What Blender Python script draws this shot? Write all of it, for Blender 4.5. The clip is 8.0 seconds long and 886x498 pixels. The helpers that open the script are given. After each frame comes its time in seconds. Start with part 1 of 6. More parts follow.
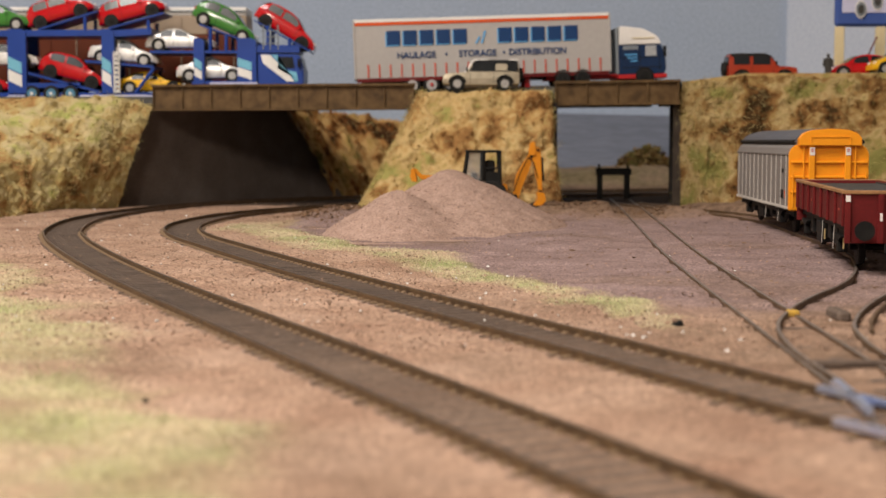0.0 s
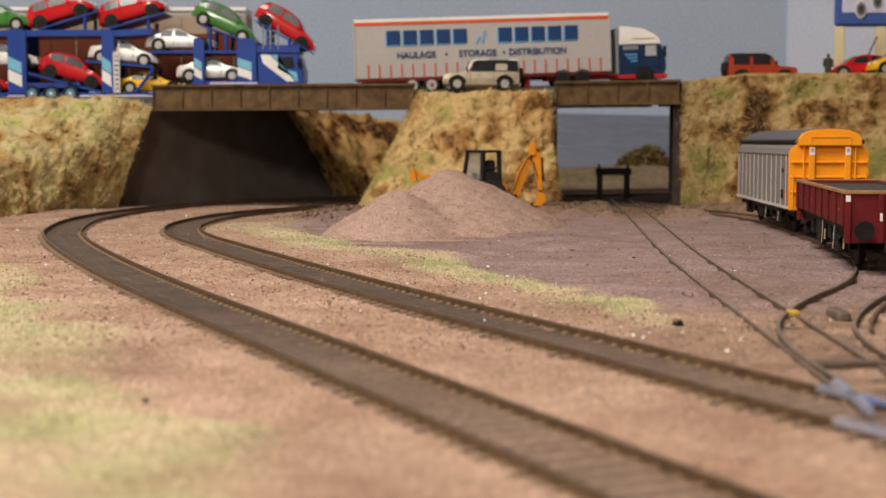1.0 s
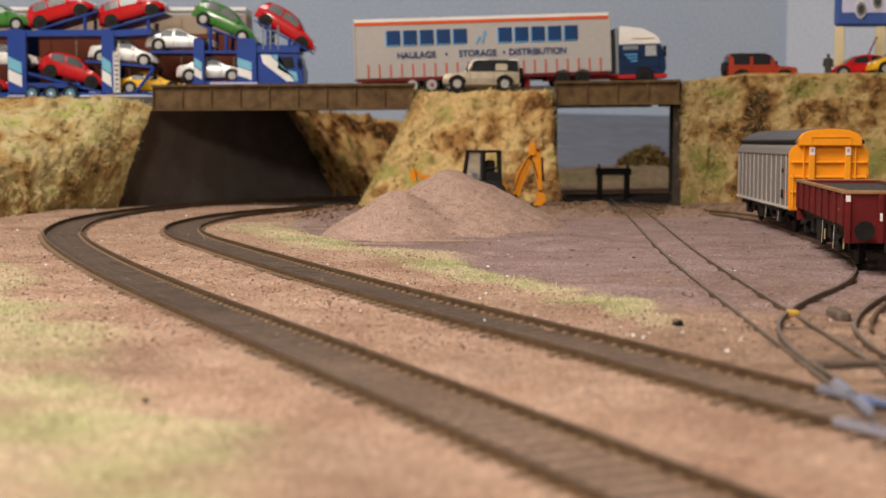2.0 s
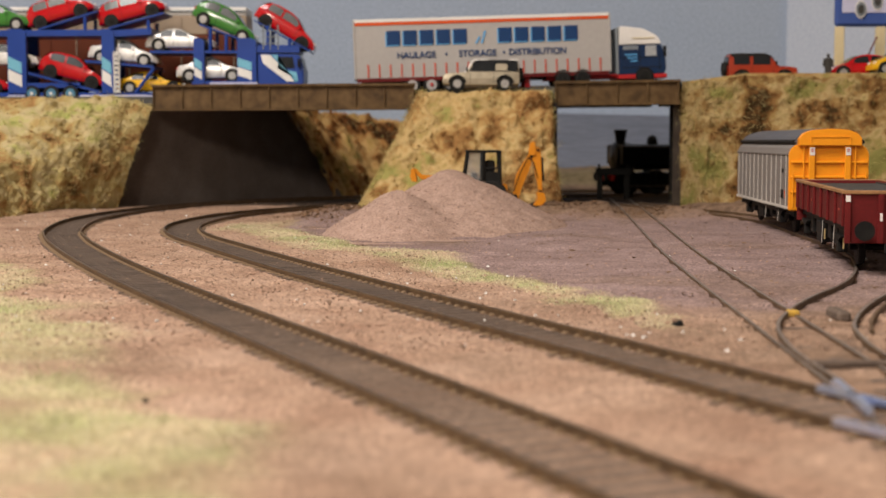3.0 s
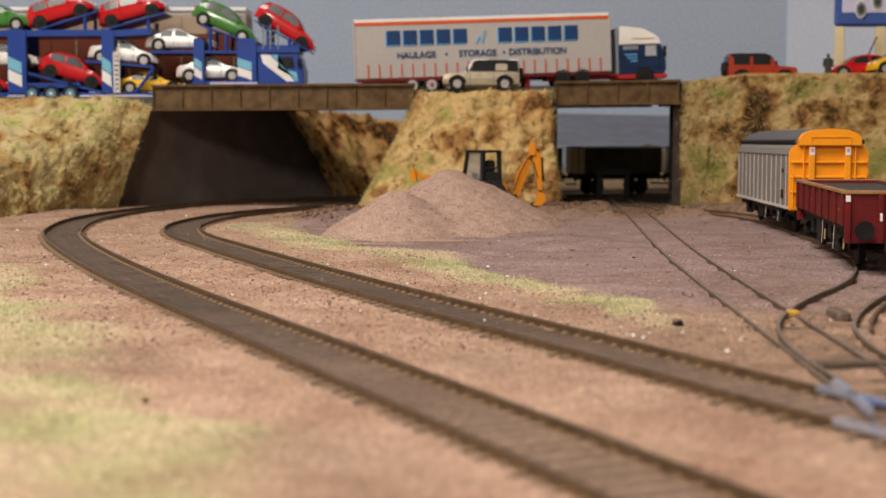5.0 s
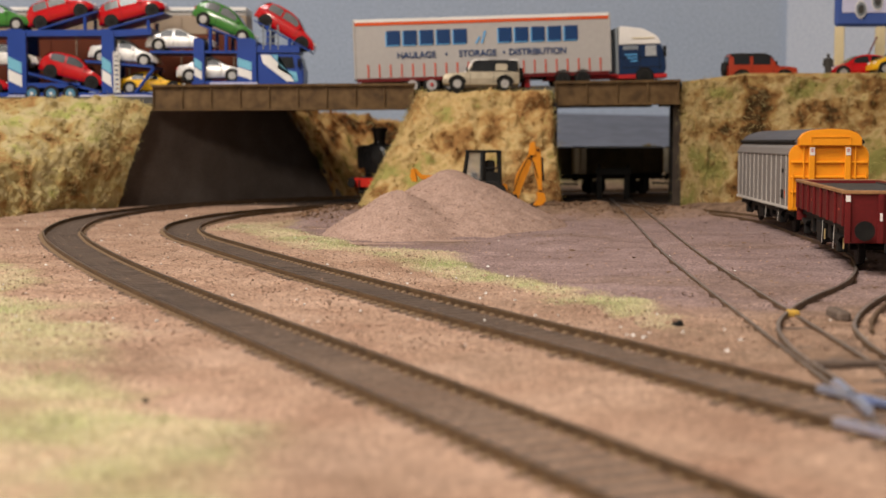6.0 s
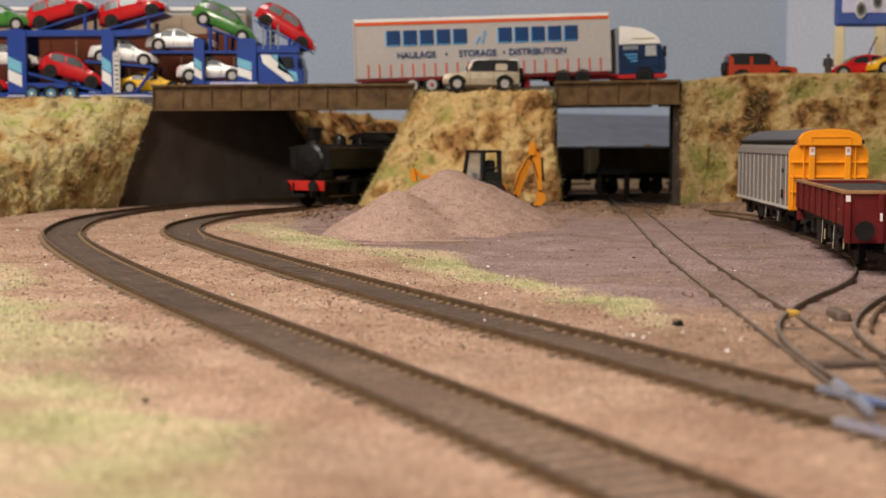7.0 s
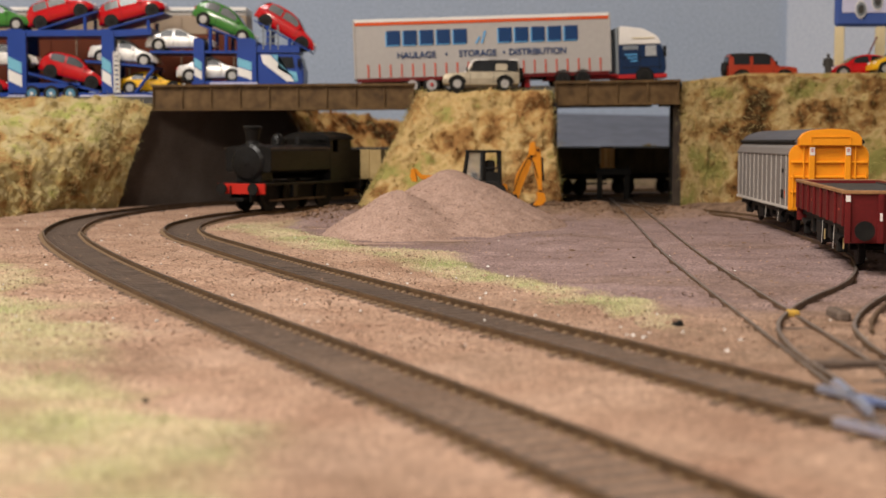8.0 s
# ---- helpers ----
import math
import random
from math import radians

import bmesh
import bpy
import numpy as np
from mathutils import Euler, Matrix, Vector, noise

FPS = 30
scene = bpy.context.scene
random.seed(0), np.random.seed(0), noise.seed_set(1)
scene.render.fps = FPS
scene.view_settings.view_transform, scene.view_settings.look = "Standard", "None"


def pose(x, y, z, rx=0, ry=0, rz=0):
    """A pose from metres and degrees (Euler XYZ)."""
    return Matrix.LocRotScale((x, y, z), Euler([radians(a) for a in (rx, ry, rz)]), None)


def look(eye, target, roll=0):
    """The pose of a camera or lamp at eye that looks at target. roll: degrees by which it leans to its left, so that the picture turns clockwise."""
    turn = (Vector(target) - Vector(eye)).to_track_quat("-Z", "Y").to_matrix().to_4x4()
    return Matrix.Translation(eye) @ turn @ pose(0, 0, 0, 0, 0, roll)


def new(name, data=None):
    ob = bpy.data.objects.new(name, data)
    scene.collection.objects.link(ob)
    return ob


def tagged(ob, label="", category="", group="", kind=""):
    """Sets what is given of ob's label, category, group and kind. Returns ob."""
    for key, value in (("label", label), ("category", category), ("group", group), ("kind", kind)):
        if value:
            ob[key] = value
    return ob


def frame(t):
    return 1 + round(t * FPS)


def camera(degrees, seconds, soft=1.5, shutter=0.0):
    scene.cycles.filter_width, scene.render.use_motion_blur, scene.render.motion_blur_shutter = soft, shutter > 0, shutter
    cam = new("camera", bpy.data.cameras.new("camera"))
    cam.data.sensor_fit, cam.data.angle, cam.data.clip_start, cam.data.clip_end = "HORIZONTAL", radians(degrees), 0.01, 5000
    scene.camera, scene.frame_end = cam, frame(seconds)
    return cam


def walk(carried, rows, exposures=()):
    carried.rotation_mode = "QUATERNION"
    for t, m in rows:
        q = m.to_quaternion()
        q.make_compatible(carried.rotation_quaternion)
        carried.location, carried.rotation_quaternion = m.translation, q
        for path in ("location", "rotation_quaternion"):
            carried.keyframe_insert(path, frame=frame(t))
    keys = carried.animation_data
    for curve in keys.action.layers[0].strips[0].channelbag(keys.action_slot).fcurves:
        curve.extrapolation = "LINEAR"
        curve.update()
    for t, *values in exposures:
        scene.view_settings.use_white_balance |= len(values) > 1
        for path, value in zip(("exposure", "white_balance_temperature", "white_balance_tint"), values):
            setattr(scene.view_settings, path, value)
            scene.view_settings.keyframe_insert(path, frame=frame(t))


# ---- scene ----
# A 1:76 model railway on a baseboard; all lengths are the model's own metres.
cam = camera(34.82, 8.0)
EYE = (0, 0, 0.043)
walk(cam, [(0, look(EYE, (0, 1, -0.0334))), (8.0, look(EYE, (0, 1, -0.0334)))])
cam.data.dof.use_dof = True
cam.data.dof.focus_distance = 0.54
cam.data.dof.aperture_fstop = 26

# ---- light: a warm lamp over the front of the layout and ceiling lamps in a closed room ----
world = bpy.data.worlds.new("room_air")
world.use_nodes = True
world.node_tree.nodes["Background"].inputs[0].default_value = (0.9, 0.82, 0.74, 1)
world.node_tree.nodes["Background"].inputs[1].default_value = 0.08
scene.world = world


def area_lamp(name, eye, target, size, size_y, power, colour):
    data = bpy.data.lights.new(name, "AREA")
    data.shape, data.size, data.size_y = "RECTANGLE", size, size_y
    data.energy, data.color = power, colour
    ob = new(name, data)
    ob.matrix_world = look(eye, target)
    return ob


area_lamp("front_lamp", (-0.36, -0.70, 0.66), (0, 0.9, 0.03), 0.16, 0.16, 7.5, (1.0, 0.88, 0.74))
area_lamp("ceiling_lamp", (-0.64, -0.05, 1.22), (-0.30, 0.25, 0), 0.8, 0.5, 31.0, (1.0, 0.93, 0.86))

# ---- helpers ----
rng = random.Random(7)


def shade(ob):
    for p in ob.data.polygons:
        p.use_smooth = True
    return ob


def part(name, bm, material, parent=None, label="", smooth=False):
    """Link a bmesh as one mesh object, under parent where one is given."""
    me = bpy.data.meshes.new(name)
    bmesh.ops.recalc_face_normals(bm, faces=bm.faces)
    bm.to_mesh(me)
    bm.free()
    me.materials.append(material)
    ob = new(name, me)
    ob.parent = parent
    if label:
        ob["label"] = label
    if smooth:
        shade(ob)
    return ob


def again(name, source, parent, m):
    """One more object on the mesh of source."""
    ob = new(name, source.data)
    ob.parent = parent
    ob.matrix_basis = m
    return ob


def thing(name, m, label, category, group=""):
    ob = new(name)
    ob.empty_display_size = 0.01
    ob.matrix_basis = m
    return tagged(ob, label, category, group)


def box(bm, x0, x1, y0, y1, z0, z1, bevel=0.0):
    made = bmesh.ops.create_cube(bm, size=1, matrix=Matrix.Translation(((x0 + x1) / 2, (y0 + y1) / 2, (z0 + z1) / 2)) @ Matrix.Diagonal((x1 - x0, y1 - y0, z1 - z0, 1)))
    if bevel:
        edges = list({e for v in made["verts"] for e in v.link_edges})
        bmesh.ops.bevel(bm, geom=edges, offset=bevel, segments=1, affect="EDGES")
    return bm


def boxed(*args):
    return box(bmesh.new(), *args)


def rod(bm, a, b, r, r2=None, n=10):
    a, b = Vector(a), Vector(b)
    m = Matrix.Translation((a + b) / 2) @ (b - a).to_track_quat("Z", "Y").to_matrix().to_4x4()
    bmesh.ops.create_cone(bm, cap_ends=True, segments=n, radius1=r, radius2=r if r2 is None else r2, depth=(b - a).length, matrix=m)
    return bm


def extrude(bm, outline, y0, y1, bevel=0.0):
    """A solid from an outline of (x, z), between y0 and y1."""
    front = [bm.verts.new((x, y0, z)) for x, z in outline]
    back = [bm.verts.new((x, y1, z)) for x, z in outline]
    faces = [bm.faces.new(front), bm.faces.new(back[::-1])]
    for i in range(len(outline)):
        j = (i + 1) % len(outline)
        faces.append(bm.faces.new((front[i], back[i], back[j], front[j])))
    if bevel:
        bmesh.ops.bevel(bm, geom=list({e for f in faces for e in f.edges}), offset=bevel, segments=2, affect="EDGES")
    return bm


def revolve(bm, profile, m=Matrix(), n=20):
    """A turned solid about local Z from (radius, z) pairs."""
    rings = [[bm.verts.new(m @ Vector((r * math.cos(2 * math.pi * k / n), r * math.sin(2 * math.pi * k / n), z))) for k in range(n)] for r, z in profile]
    for a, b in zip(rings, rings[1:]):
        for k in range(n):
            bm.faces.new((a[k], a[(k + 1) % n], b[(k + 1) % n], b[k]))
    bm.faces.new(rings[0][::-1])
    bm.faces.new(rings[-1])
    return bm


def plate(bm, pts, out):
    """A thin slab from a flat outline of 3D points, thickened along out."""
    o = Vector(out)
    a = [bm.verts.new(Vector(p)) for p in pts]
    b = [bm.verts.new(Vector(p) + o) for p in pts]
    bm.faces.new(a[::-1])
    bm.faces.new(b)
    for i in range(len(a)):
        j = (i + 1) % len(a)
        bm.faces.new((a[i], a[j], b[j], b[i]))
    return bm


def smoothstep(a, b, x):
    t = np.clip((x - a) / (b - a), 0, 1)
    return t * t * (3 - 2 * t)


def lattice(x, y, size, seed):
    """Smooth value noise over numpy arrays, 0 to 1."""
    table = np.random.RandomState(seed).rand(256, 256)
    u, v = x / size, y / size
    i, j = np.floor(u).astype(int), np.floor(v).astype(int)
    fu, fv = u - i, v - j
    fu, fv = fu * fu * (3 - 2 * fu), fv * fv * (3 - 2 * fv)
    a, b = table[i % 256, j % 256], table[(i + 1) % 256, j % 256]
    c, d = table[i % 256, (j + 1) % 256], table[(i + 1) % 256, (j + 1) % 256]
    return (a * (1 - fu) + b * fu) * (1 - fv) + (c * (1 - fu) + d * fu) * fv


def curve_points(control, step=0.002):
    """Points at even steps along a smooth curve through control points."""
    c = [2 * np.array(control[0]) - np.array(control[1])] + [np.array(p) for p in control] + [2 * np.array(control[-1]) - np.array(control[-2])]
    fine = []
    for k in range(1, len(c) - 2):
        for t in np.linspace(0, 1, 60, endpoint=False):
            fine.append(0.5 * (2 * c[k] + (c[k + 1] - c[k - 1]) * t + (2 * c[k - 1] - 5 * c[k] + 4 * c[k + 1] - c[k + 2]) * t * t + (3 * c[k] - c[k - 1] - 3 * c[k + 1] + c[k + 2]) * t ** 3))
    fine = np.array(fine + [c[-2]])
    s = np.concatenate([[0], np.cumsum(np.hypot(*np.diff(fine, axis=0).T))])
    at = np.arange(0, s[-1], step)
    pts = np.stack([np.interp(at, s, fine[:, 0]), np.interp(at, s, fine[:, 1])], 1)
    tan = np.gradient(pts, axis=0)
    tan /= np.linalg.norm(tan, axis=1)[:, None]
    return pts, tan


# ---- materials ----
def material(name, colours, scale=300.0, rough=0.6, metal=0.0, bump=0.0, fine=None, spec=0.5, island=0.0, coat=0.0, detail=4.0, stretch=None, contrast=0.35):
    """Noise-mixed colours at two scales, with bump of the fine grain. Lengths are model metres."""
    m = bpy.data.materials.new(name)
    m.use_nodes = True
    t = m.node_tree
    n, l = t.nodes, t.links
    p = n["Principled BSDF"]
    co = n.new("ShaderNodeTexCoord")
    src = co.outputs["Object"]
    if stretch:
        mp = n.new("ShaderNodeMapping")
        mp.inputs["Scale"].default_value = stretch
        l.new(src, mp.inputs[0])
        src = mp.outputs[0]
    big = n.new("ShaderNodeTexNoise")
    big.inputs["Scale"].default_value = scale
    big.inputs["Detail"].default_value = detail
    l.new(src, big.inputs["Vector"])
    ramp = n.new("ShaderNodeValToRGB")
    l.new(big.outputs["Fac"], ramp.inputs[0])
    e = ramp.color_ramp.elements
    for k, c in enumerate(colours):
        at = 0.3 + 0.4 * k / max(1, len(colours) - 1)
        el = e[k] if k < 2 else e.new(at)
        el.position, el.color = at, (*c, 1)
    if len(colours) == 1:
        e[1].color, e[1].position = (*colours[0], 1), 0.7
    grain = n.new("ShaderNodeTexNoise")
    grain.inputs["Scale"].default_value = fine or scale * 6
    grain.inputs["Detail"].default_value = 3
    l.new(src, grain.inputs["Vector"])
    mix = n.new("ShaderNodeMix")
    mix.data_type, mix.blend_type = "RGBA", "OVERLAY"
    mix.inputs[0].default_value = contrast
    l.new(ramp.outputs[0], mix.inputs[6])
    l.new(grain.outputs["Fac"], mix.inputs[7])
    out = mix.outputs[2]
    if island:
        geo = n.new("ShaderNodeNewGeometry")
        hsv = n.new("ShaderNodeHueSaturation")
        rm = n.new("ShaderNodeMapRange")
        rm.inputs[3].default_value, rm.inputs[4].default_value = 1 - island, 1 + island
        l.new(geo.outputs["Random Per Island"], rm.inputs[0])
        l.new(rm.outputs[0], hsv.inputs["Value"])
        l.new(out, hsv.inputs["Color"])
        out = hsv.outputs[0]
    l.new(out, p.inputs["Base Color"])
    rr = n.new("ShaderNodeMapRange")
    rr.inputs[3].default_value, rr.inputs[4].default_value = max(0.02, rough - 0.1), min(1, rough + 0.1)
    l.new(grain.outputs["Fac"], rr.inputs[0])
    l.new(rr.outputs[0], p.inputs["Roughness"])
    p.inputs["Metallic"].default_value = metal
    p.inputs["Specular IOR Level"].default_value = spec
    p.inputs["Coat Weight"].default_value = coat
    p.inputs["Coat Roughness"].default_value = 0.08
    if bump:
        b = n.new("ShaderNodeBump")
        b.inputs["Strength"].default_value = 0.8
        b.inputs["Distance"].default_value = bump
        l.new(grain.outputs["Fac"], b.inputs["Height"])
        l.new(b.outputs[0], p.inputs["Normal"])
    return m


def ground_material():
    """Gravel, trodden yard, flock, soil and painted shade, mixed by the sheet's own cover attributes."""
    m = material("gravel_ground", [(0.262, 0.158, 0.110), (0.338, 0.220, 0.157), (0.400, 0.270, 0.200)], 34, 0.9, bump=0.0009, fine=900, spec=0.12, detail=7, contrast=0.5)
    t = m.node_tree
    n, l = t.nodes, t.links
    p = n["Principled BSDF"]
    base = p.inputs["Base Color"].links[0].from_socket
    for cover, colours, scale in (("yard", [(0.210, 0.143, 0.132), (0.280, 0.197, 0.186)], 45), ("flock", [(0.48, 0.355, 0.235), (0.47, 0.395, 0.245), (0.36, 0.36, 0.175), (0.24, 0.26, 0.105)], 30), ("soil", [(0.105, 0.066, 0.043), (0.215, 0.140, 0.095)], 160), ("bed_shade", [(0.020, 0.014, 0.011), (0.050, 0.035, 0.026)], 220)):
        at = n.new("ShaderNodeAttribute")
        at.attribute_name = cover
        tex = n.new("ShaderNodeTexNoise")
        tex.inputs["Scale"].default_value, tex.inputs["Detail"].default_value = scale, 8
        ramp = n.new("ShaderNodeValToRGB")
        for k, c in enumerate(colours):
            pos = 0.35 + 0.3 * k / (len(colours) - 1)
            el = ramp.color_ramp.elements[k] if k < 2 else ramp.color_ramp.elements.new(pos)
            el.position, el.color = pos, (*c, 1)
        co = n.new("ShaderNodeTexCoord")
        l.new(co.outputs["Object"], tex.inputs["Vector"])
        l.new(tex.outputs["Fac"], ramp.inputs[0])
        mix = n.new("ShaderNodeMix")
        mix.data_type = "RGBA"
        l.new(at.outputs["Fac"], mix.inputs[0])
        l.new(base, mix.inputs[6])
        l.new(ramp.outputs[0], mix.inputs[7])
        base = mix.outputs[2]
    # grain of the single pieces of grit
    co = n.new("ShaderNodeTexCoord")
    for scale, lo, hi in ((1300, 0.66, 1.34), (400, 0.91, 1.09)):
        tex = n.new("ShaderNodeTexNoise")
        tex.inputs["Scale"].default_value, tex.inputs["Detail"].default_value = scale, 2
        l.new(co.outputs["Object"], tex.inputs["Vector"])
        rm = n.new("ShaderNodeMapRange")
        rm.inputs[1].default_value, rm.inputs[2].default_value, rm.inputs[3].default_value, rm.inputs[4].default_value = 0.34, 0.66, lo, hi
        l.new(tex.outputs["Fac"], rm.inputs[0])
        grain = n.new("ShaderNodeVectorMath")
        grain.operation = "SCALE"
        l.new(base, grain.inputs[0])
        l.new(rm.outputs[0], grain.inputs["Scale"])
        base = grain.outputs[0]
    l.new(base, p.inputs["Base Color"])
    return m


def bank_material(name, palette, scale=34.0, loose=0.0):
    """Flock in patches of several colours, dark to green; loose lets every single crumb stray from its patch."""
    m = material(name, [palette[0], palette[2]], 220, 0.95, bump=0.0005, fine=500, spec=0.03, detail=6)
    n, l = m.node_tree.nodes, m.node_tree.links
    p = n["Principled BSDF"]
    co = n.new("ShaderNodeTexCoord")
    total = None
    for k, (size, share) in enumerate(((scale * 0.4, 0.95), (scale, 1.1), (scale * 3.0, 0.45), (scale * 12, 0.14))):
        mp = n.new("ShaderNodeMapping")
        mp.inputs["Location"].default_value = (k * 3.1 + palette[1][0] * 40, k * 1.7, k * 0.9)
        l.new(co.outputs["Object"], mp.inputs[0])
        tex = n.new("ShaderNodeTexNoise")
        tex.inputs["Scale"].default_value, tex.inputs["Detail"].default_value, tex.inputs["Roughness"].default_value = size, 4, 0.6
        l.new(mp.outputs[0], tex.inputs["Vector"])
        rm = n.new("ShaderNodeMapRange")
        rm.clamp = False
        rm.inputs[1].default_value, rm.inputs[2].default_value, rm.inputs[3].default_value, rm.inputs[4].default_value = 0.25, 0.75, -share / 2, share / 2
        l.new(tex.outputs["Fac"], rm.inputs[0])
        if total is None:
            total = rm.outputs[0]
        else:
            add = n.new("ShaderNodeMath")
            l.new(total, add.inputs[0])
            l.new(rm.outputs[0], add.inputs[1])
            total = add.outputs[0]
    if loose:
        geo = n.new("ShaderNodeNewGeometry")
        rm = n.new("ShaderNodeMapRange")
        rm.inputs[3].default_value, rm.inputs[4].default_value = -loose, loose
        l.new(geo.outputs["Random Per Island"], rm.inputs[0])
        add = n.new("ShaderNodeMath")
        l.new(total, add.inputs[0])
        l.new(rm.outputs[0], add.inputs[1])
        total = add.outputs[0]
    half = n.new("ShaderNodeMath")
    half.inputs[1].default_value = 0.5
    l.new(total, half.inputs[0])
    ramp = n.new("ShaderNodeValToRGB")
    for k, c in enumerate(palette):
        at = 0.08 + 0.84 * k / (len(palette) - 1)
        el = ramp.color_ramp.elements[k] if k < 2 else ramp.color_ramp.elements.new(at)
        el.position, el.color = at, (*c, 1)
    l.new(half.outputs[0], ramp.inputs[0])
    l.new(ramp.outputs[0], p.inputs["Base Color"])
    return m


STRAW_FLOCK = [(0.12, 0.058, 0.021), (0.26, 0.135, 0.05), (0.37, 0.235, 0.092), (0.46, 0.33, 0.155), (0.35, 0.245, 0.098), (0.27, 0.24, 0.078)]
GREEN_FLOCK = [(0.09, 0.052, 0.020), (0.31, 0.175, 0.070), (0.37, 0.285, 0.122), (0.44, 0.355, 0.20), (0.36, 0.335, 0.125), (0.24, 0.265, 0.072)]
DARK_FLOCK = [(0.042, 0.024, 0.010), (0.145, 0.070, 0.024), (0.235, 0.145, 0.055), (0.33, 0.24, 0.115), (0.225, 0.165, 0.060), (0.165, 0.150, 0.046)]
RUSSET_FLOCK = [(0.050, 0.022, 0.009), (0.20, 0.08, 0.025), (0.36, 0.19, 0.065), (0.48, 0.31, 0.13), (0.38, 0.24, 0.08), (0.20, 0.17, 0.05)]
GROUND = ground_material()
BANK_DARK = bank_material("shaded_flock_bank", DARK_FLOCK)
GRAVEL = material("gravel_heap", [(0.30, 0.20, 0.16), (0.40, 0.275, 0.225)], 200, 0.9, bump=0.0009, fine=1000, spec=0.12, contrast=0.7)
GRIT = material("ballast_grit", [(0.20, 0.125, 0.09), (0.36, 0.24, 0.175)], 400, 0.9, spec=0.15, island=0.5)
RAIL = material("rusty_rail", [(0.050, 0.027, 0.012), (0.125, 0.070, 0.031)], 400, 0.6, metal=0.0)
RAILHEAD = material("polished_rail_head", [(0.085, 0.055, 0.036), (0.15, 0.105, 0.072)], 120, 0.45, metal=0.5)
SIDING_HEAD = material("grey_rail_head", [(0.17, 0.13, 0.11), (0.28, 0.23, 0.20)], 120, 0.45, metal=0.5)
# blue base colour stands in for a bluish light mirrored in the rails
RAIL_GLINT = material("blue_glint_rail_head", [(0.58, 0.68, 1.0), (0.7, 0.8, 1.0)], 200, 0.4, metal=1.0)
SLEEPER = material("weathered_sleeper", [(0.078, 0.056, 0.045), (0.145, 0.108, 0.087)], 300, 0.8, bump=0.0002, fine=2500, spec=0.15)
CHAIR = material("rail_chair", [(0.11, 0.066, 0.033), (0.19, 0.118, 0.062)], 500, 0.7)
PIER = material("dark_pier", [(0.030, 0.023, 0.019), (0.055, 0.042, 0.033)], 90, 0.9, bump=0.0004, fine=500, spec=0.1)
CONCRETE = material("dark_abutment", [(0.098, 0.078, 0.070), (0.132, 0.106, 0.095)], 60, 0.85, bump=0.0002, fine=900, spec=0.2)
GIRDER = material("brown_girder", [(0.052, 0.028, 0.010), (0.090, 0.050, 0.018), (0.125, 0.075, 0.031)], 130, 0.6, spec=0.25, bump=0.0001, fine=1500)
ASPHALT = material("road_card", [(0.05, 0.048, 0.046), (0.07, 0.067, 0.063)], 200, 0.85)
BANK = bank_material("flock_bank", STRAW_FLOCK)
BANK_GREEN = bank_material("pale_green_flock_bank", GREEN_FLOCK, 24)
BANK_BROWN = bank_material("russet_flock_bank", RUSSET_FLOCK)
SOIL_CRUMB = material("soil_crumb", [(0.085, 0.050, 0.030), (0.19, 0.115, 0.070)], 200, 0.95, spec=0.05, island=0.4)
STRAW = material("straw_fibres", [(0.42, 0.32, 0.13), (0.5, 0.42, 0.2), (0.36, 0.34, 0.1)], 60, 0.9, spec=0.1, island=0.35)
CLUMP = bank_material("flock_crumbs", STRAW_FLOCK, loose=0.12)
CLUMP_GREEN = bank_material("green_flock_crumbs", GREEN_FLOCK, 24, 0.12)
CLUMP_DARK = bank_material("dark_flock_crumbs", DARK_FLOCK, loose=0.12)
CLUMP_BROWN = bank_material("russet_crumbs", RUSSET_FLOCK, loose=0.12)
BACKDROP = material("painted_backdrop", [(0.325, 0.385, 0.495), (0.35, 0.41, 0.52)], 8, 0.8, bump=0.0001, fine=400, spec=0.2)
# lighter copy of the sky paint: the corner board's stronger light is in its colour
BACKDROP_LIT = material("painted_backdrop_lit", [(0.47, 0.52, 0.63), (0.495, 0.545, 0.655)], 8, 0.8, bump=0.0001, fine=400, spec=0.2)
SEA = material("painted_sea", [(0.138, 0.160, 0.220), (0.165, 0.187, 0.250)], 10, 0.8, stretch=(1, 1, 8))
PLASTER = material("room_plaster", [(0.6, 0.56, 0.5), (0.66, 0.62, 0.56)], 3, 0.9)
BOARD = material("baseboard_timber", [(0.25, 0.16, 0.09), (0.34, 0.23, 0.14)], 20, 0.7)

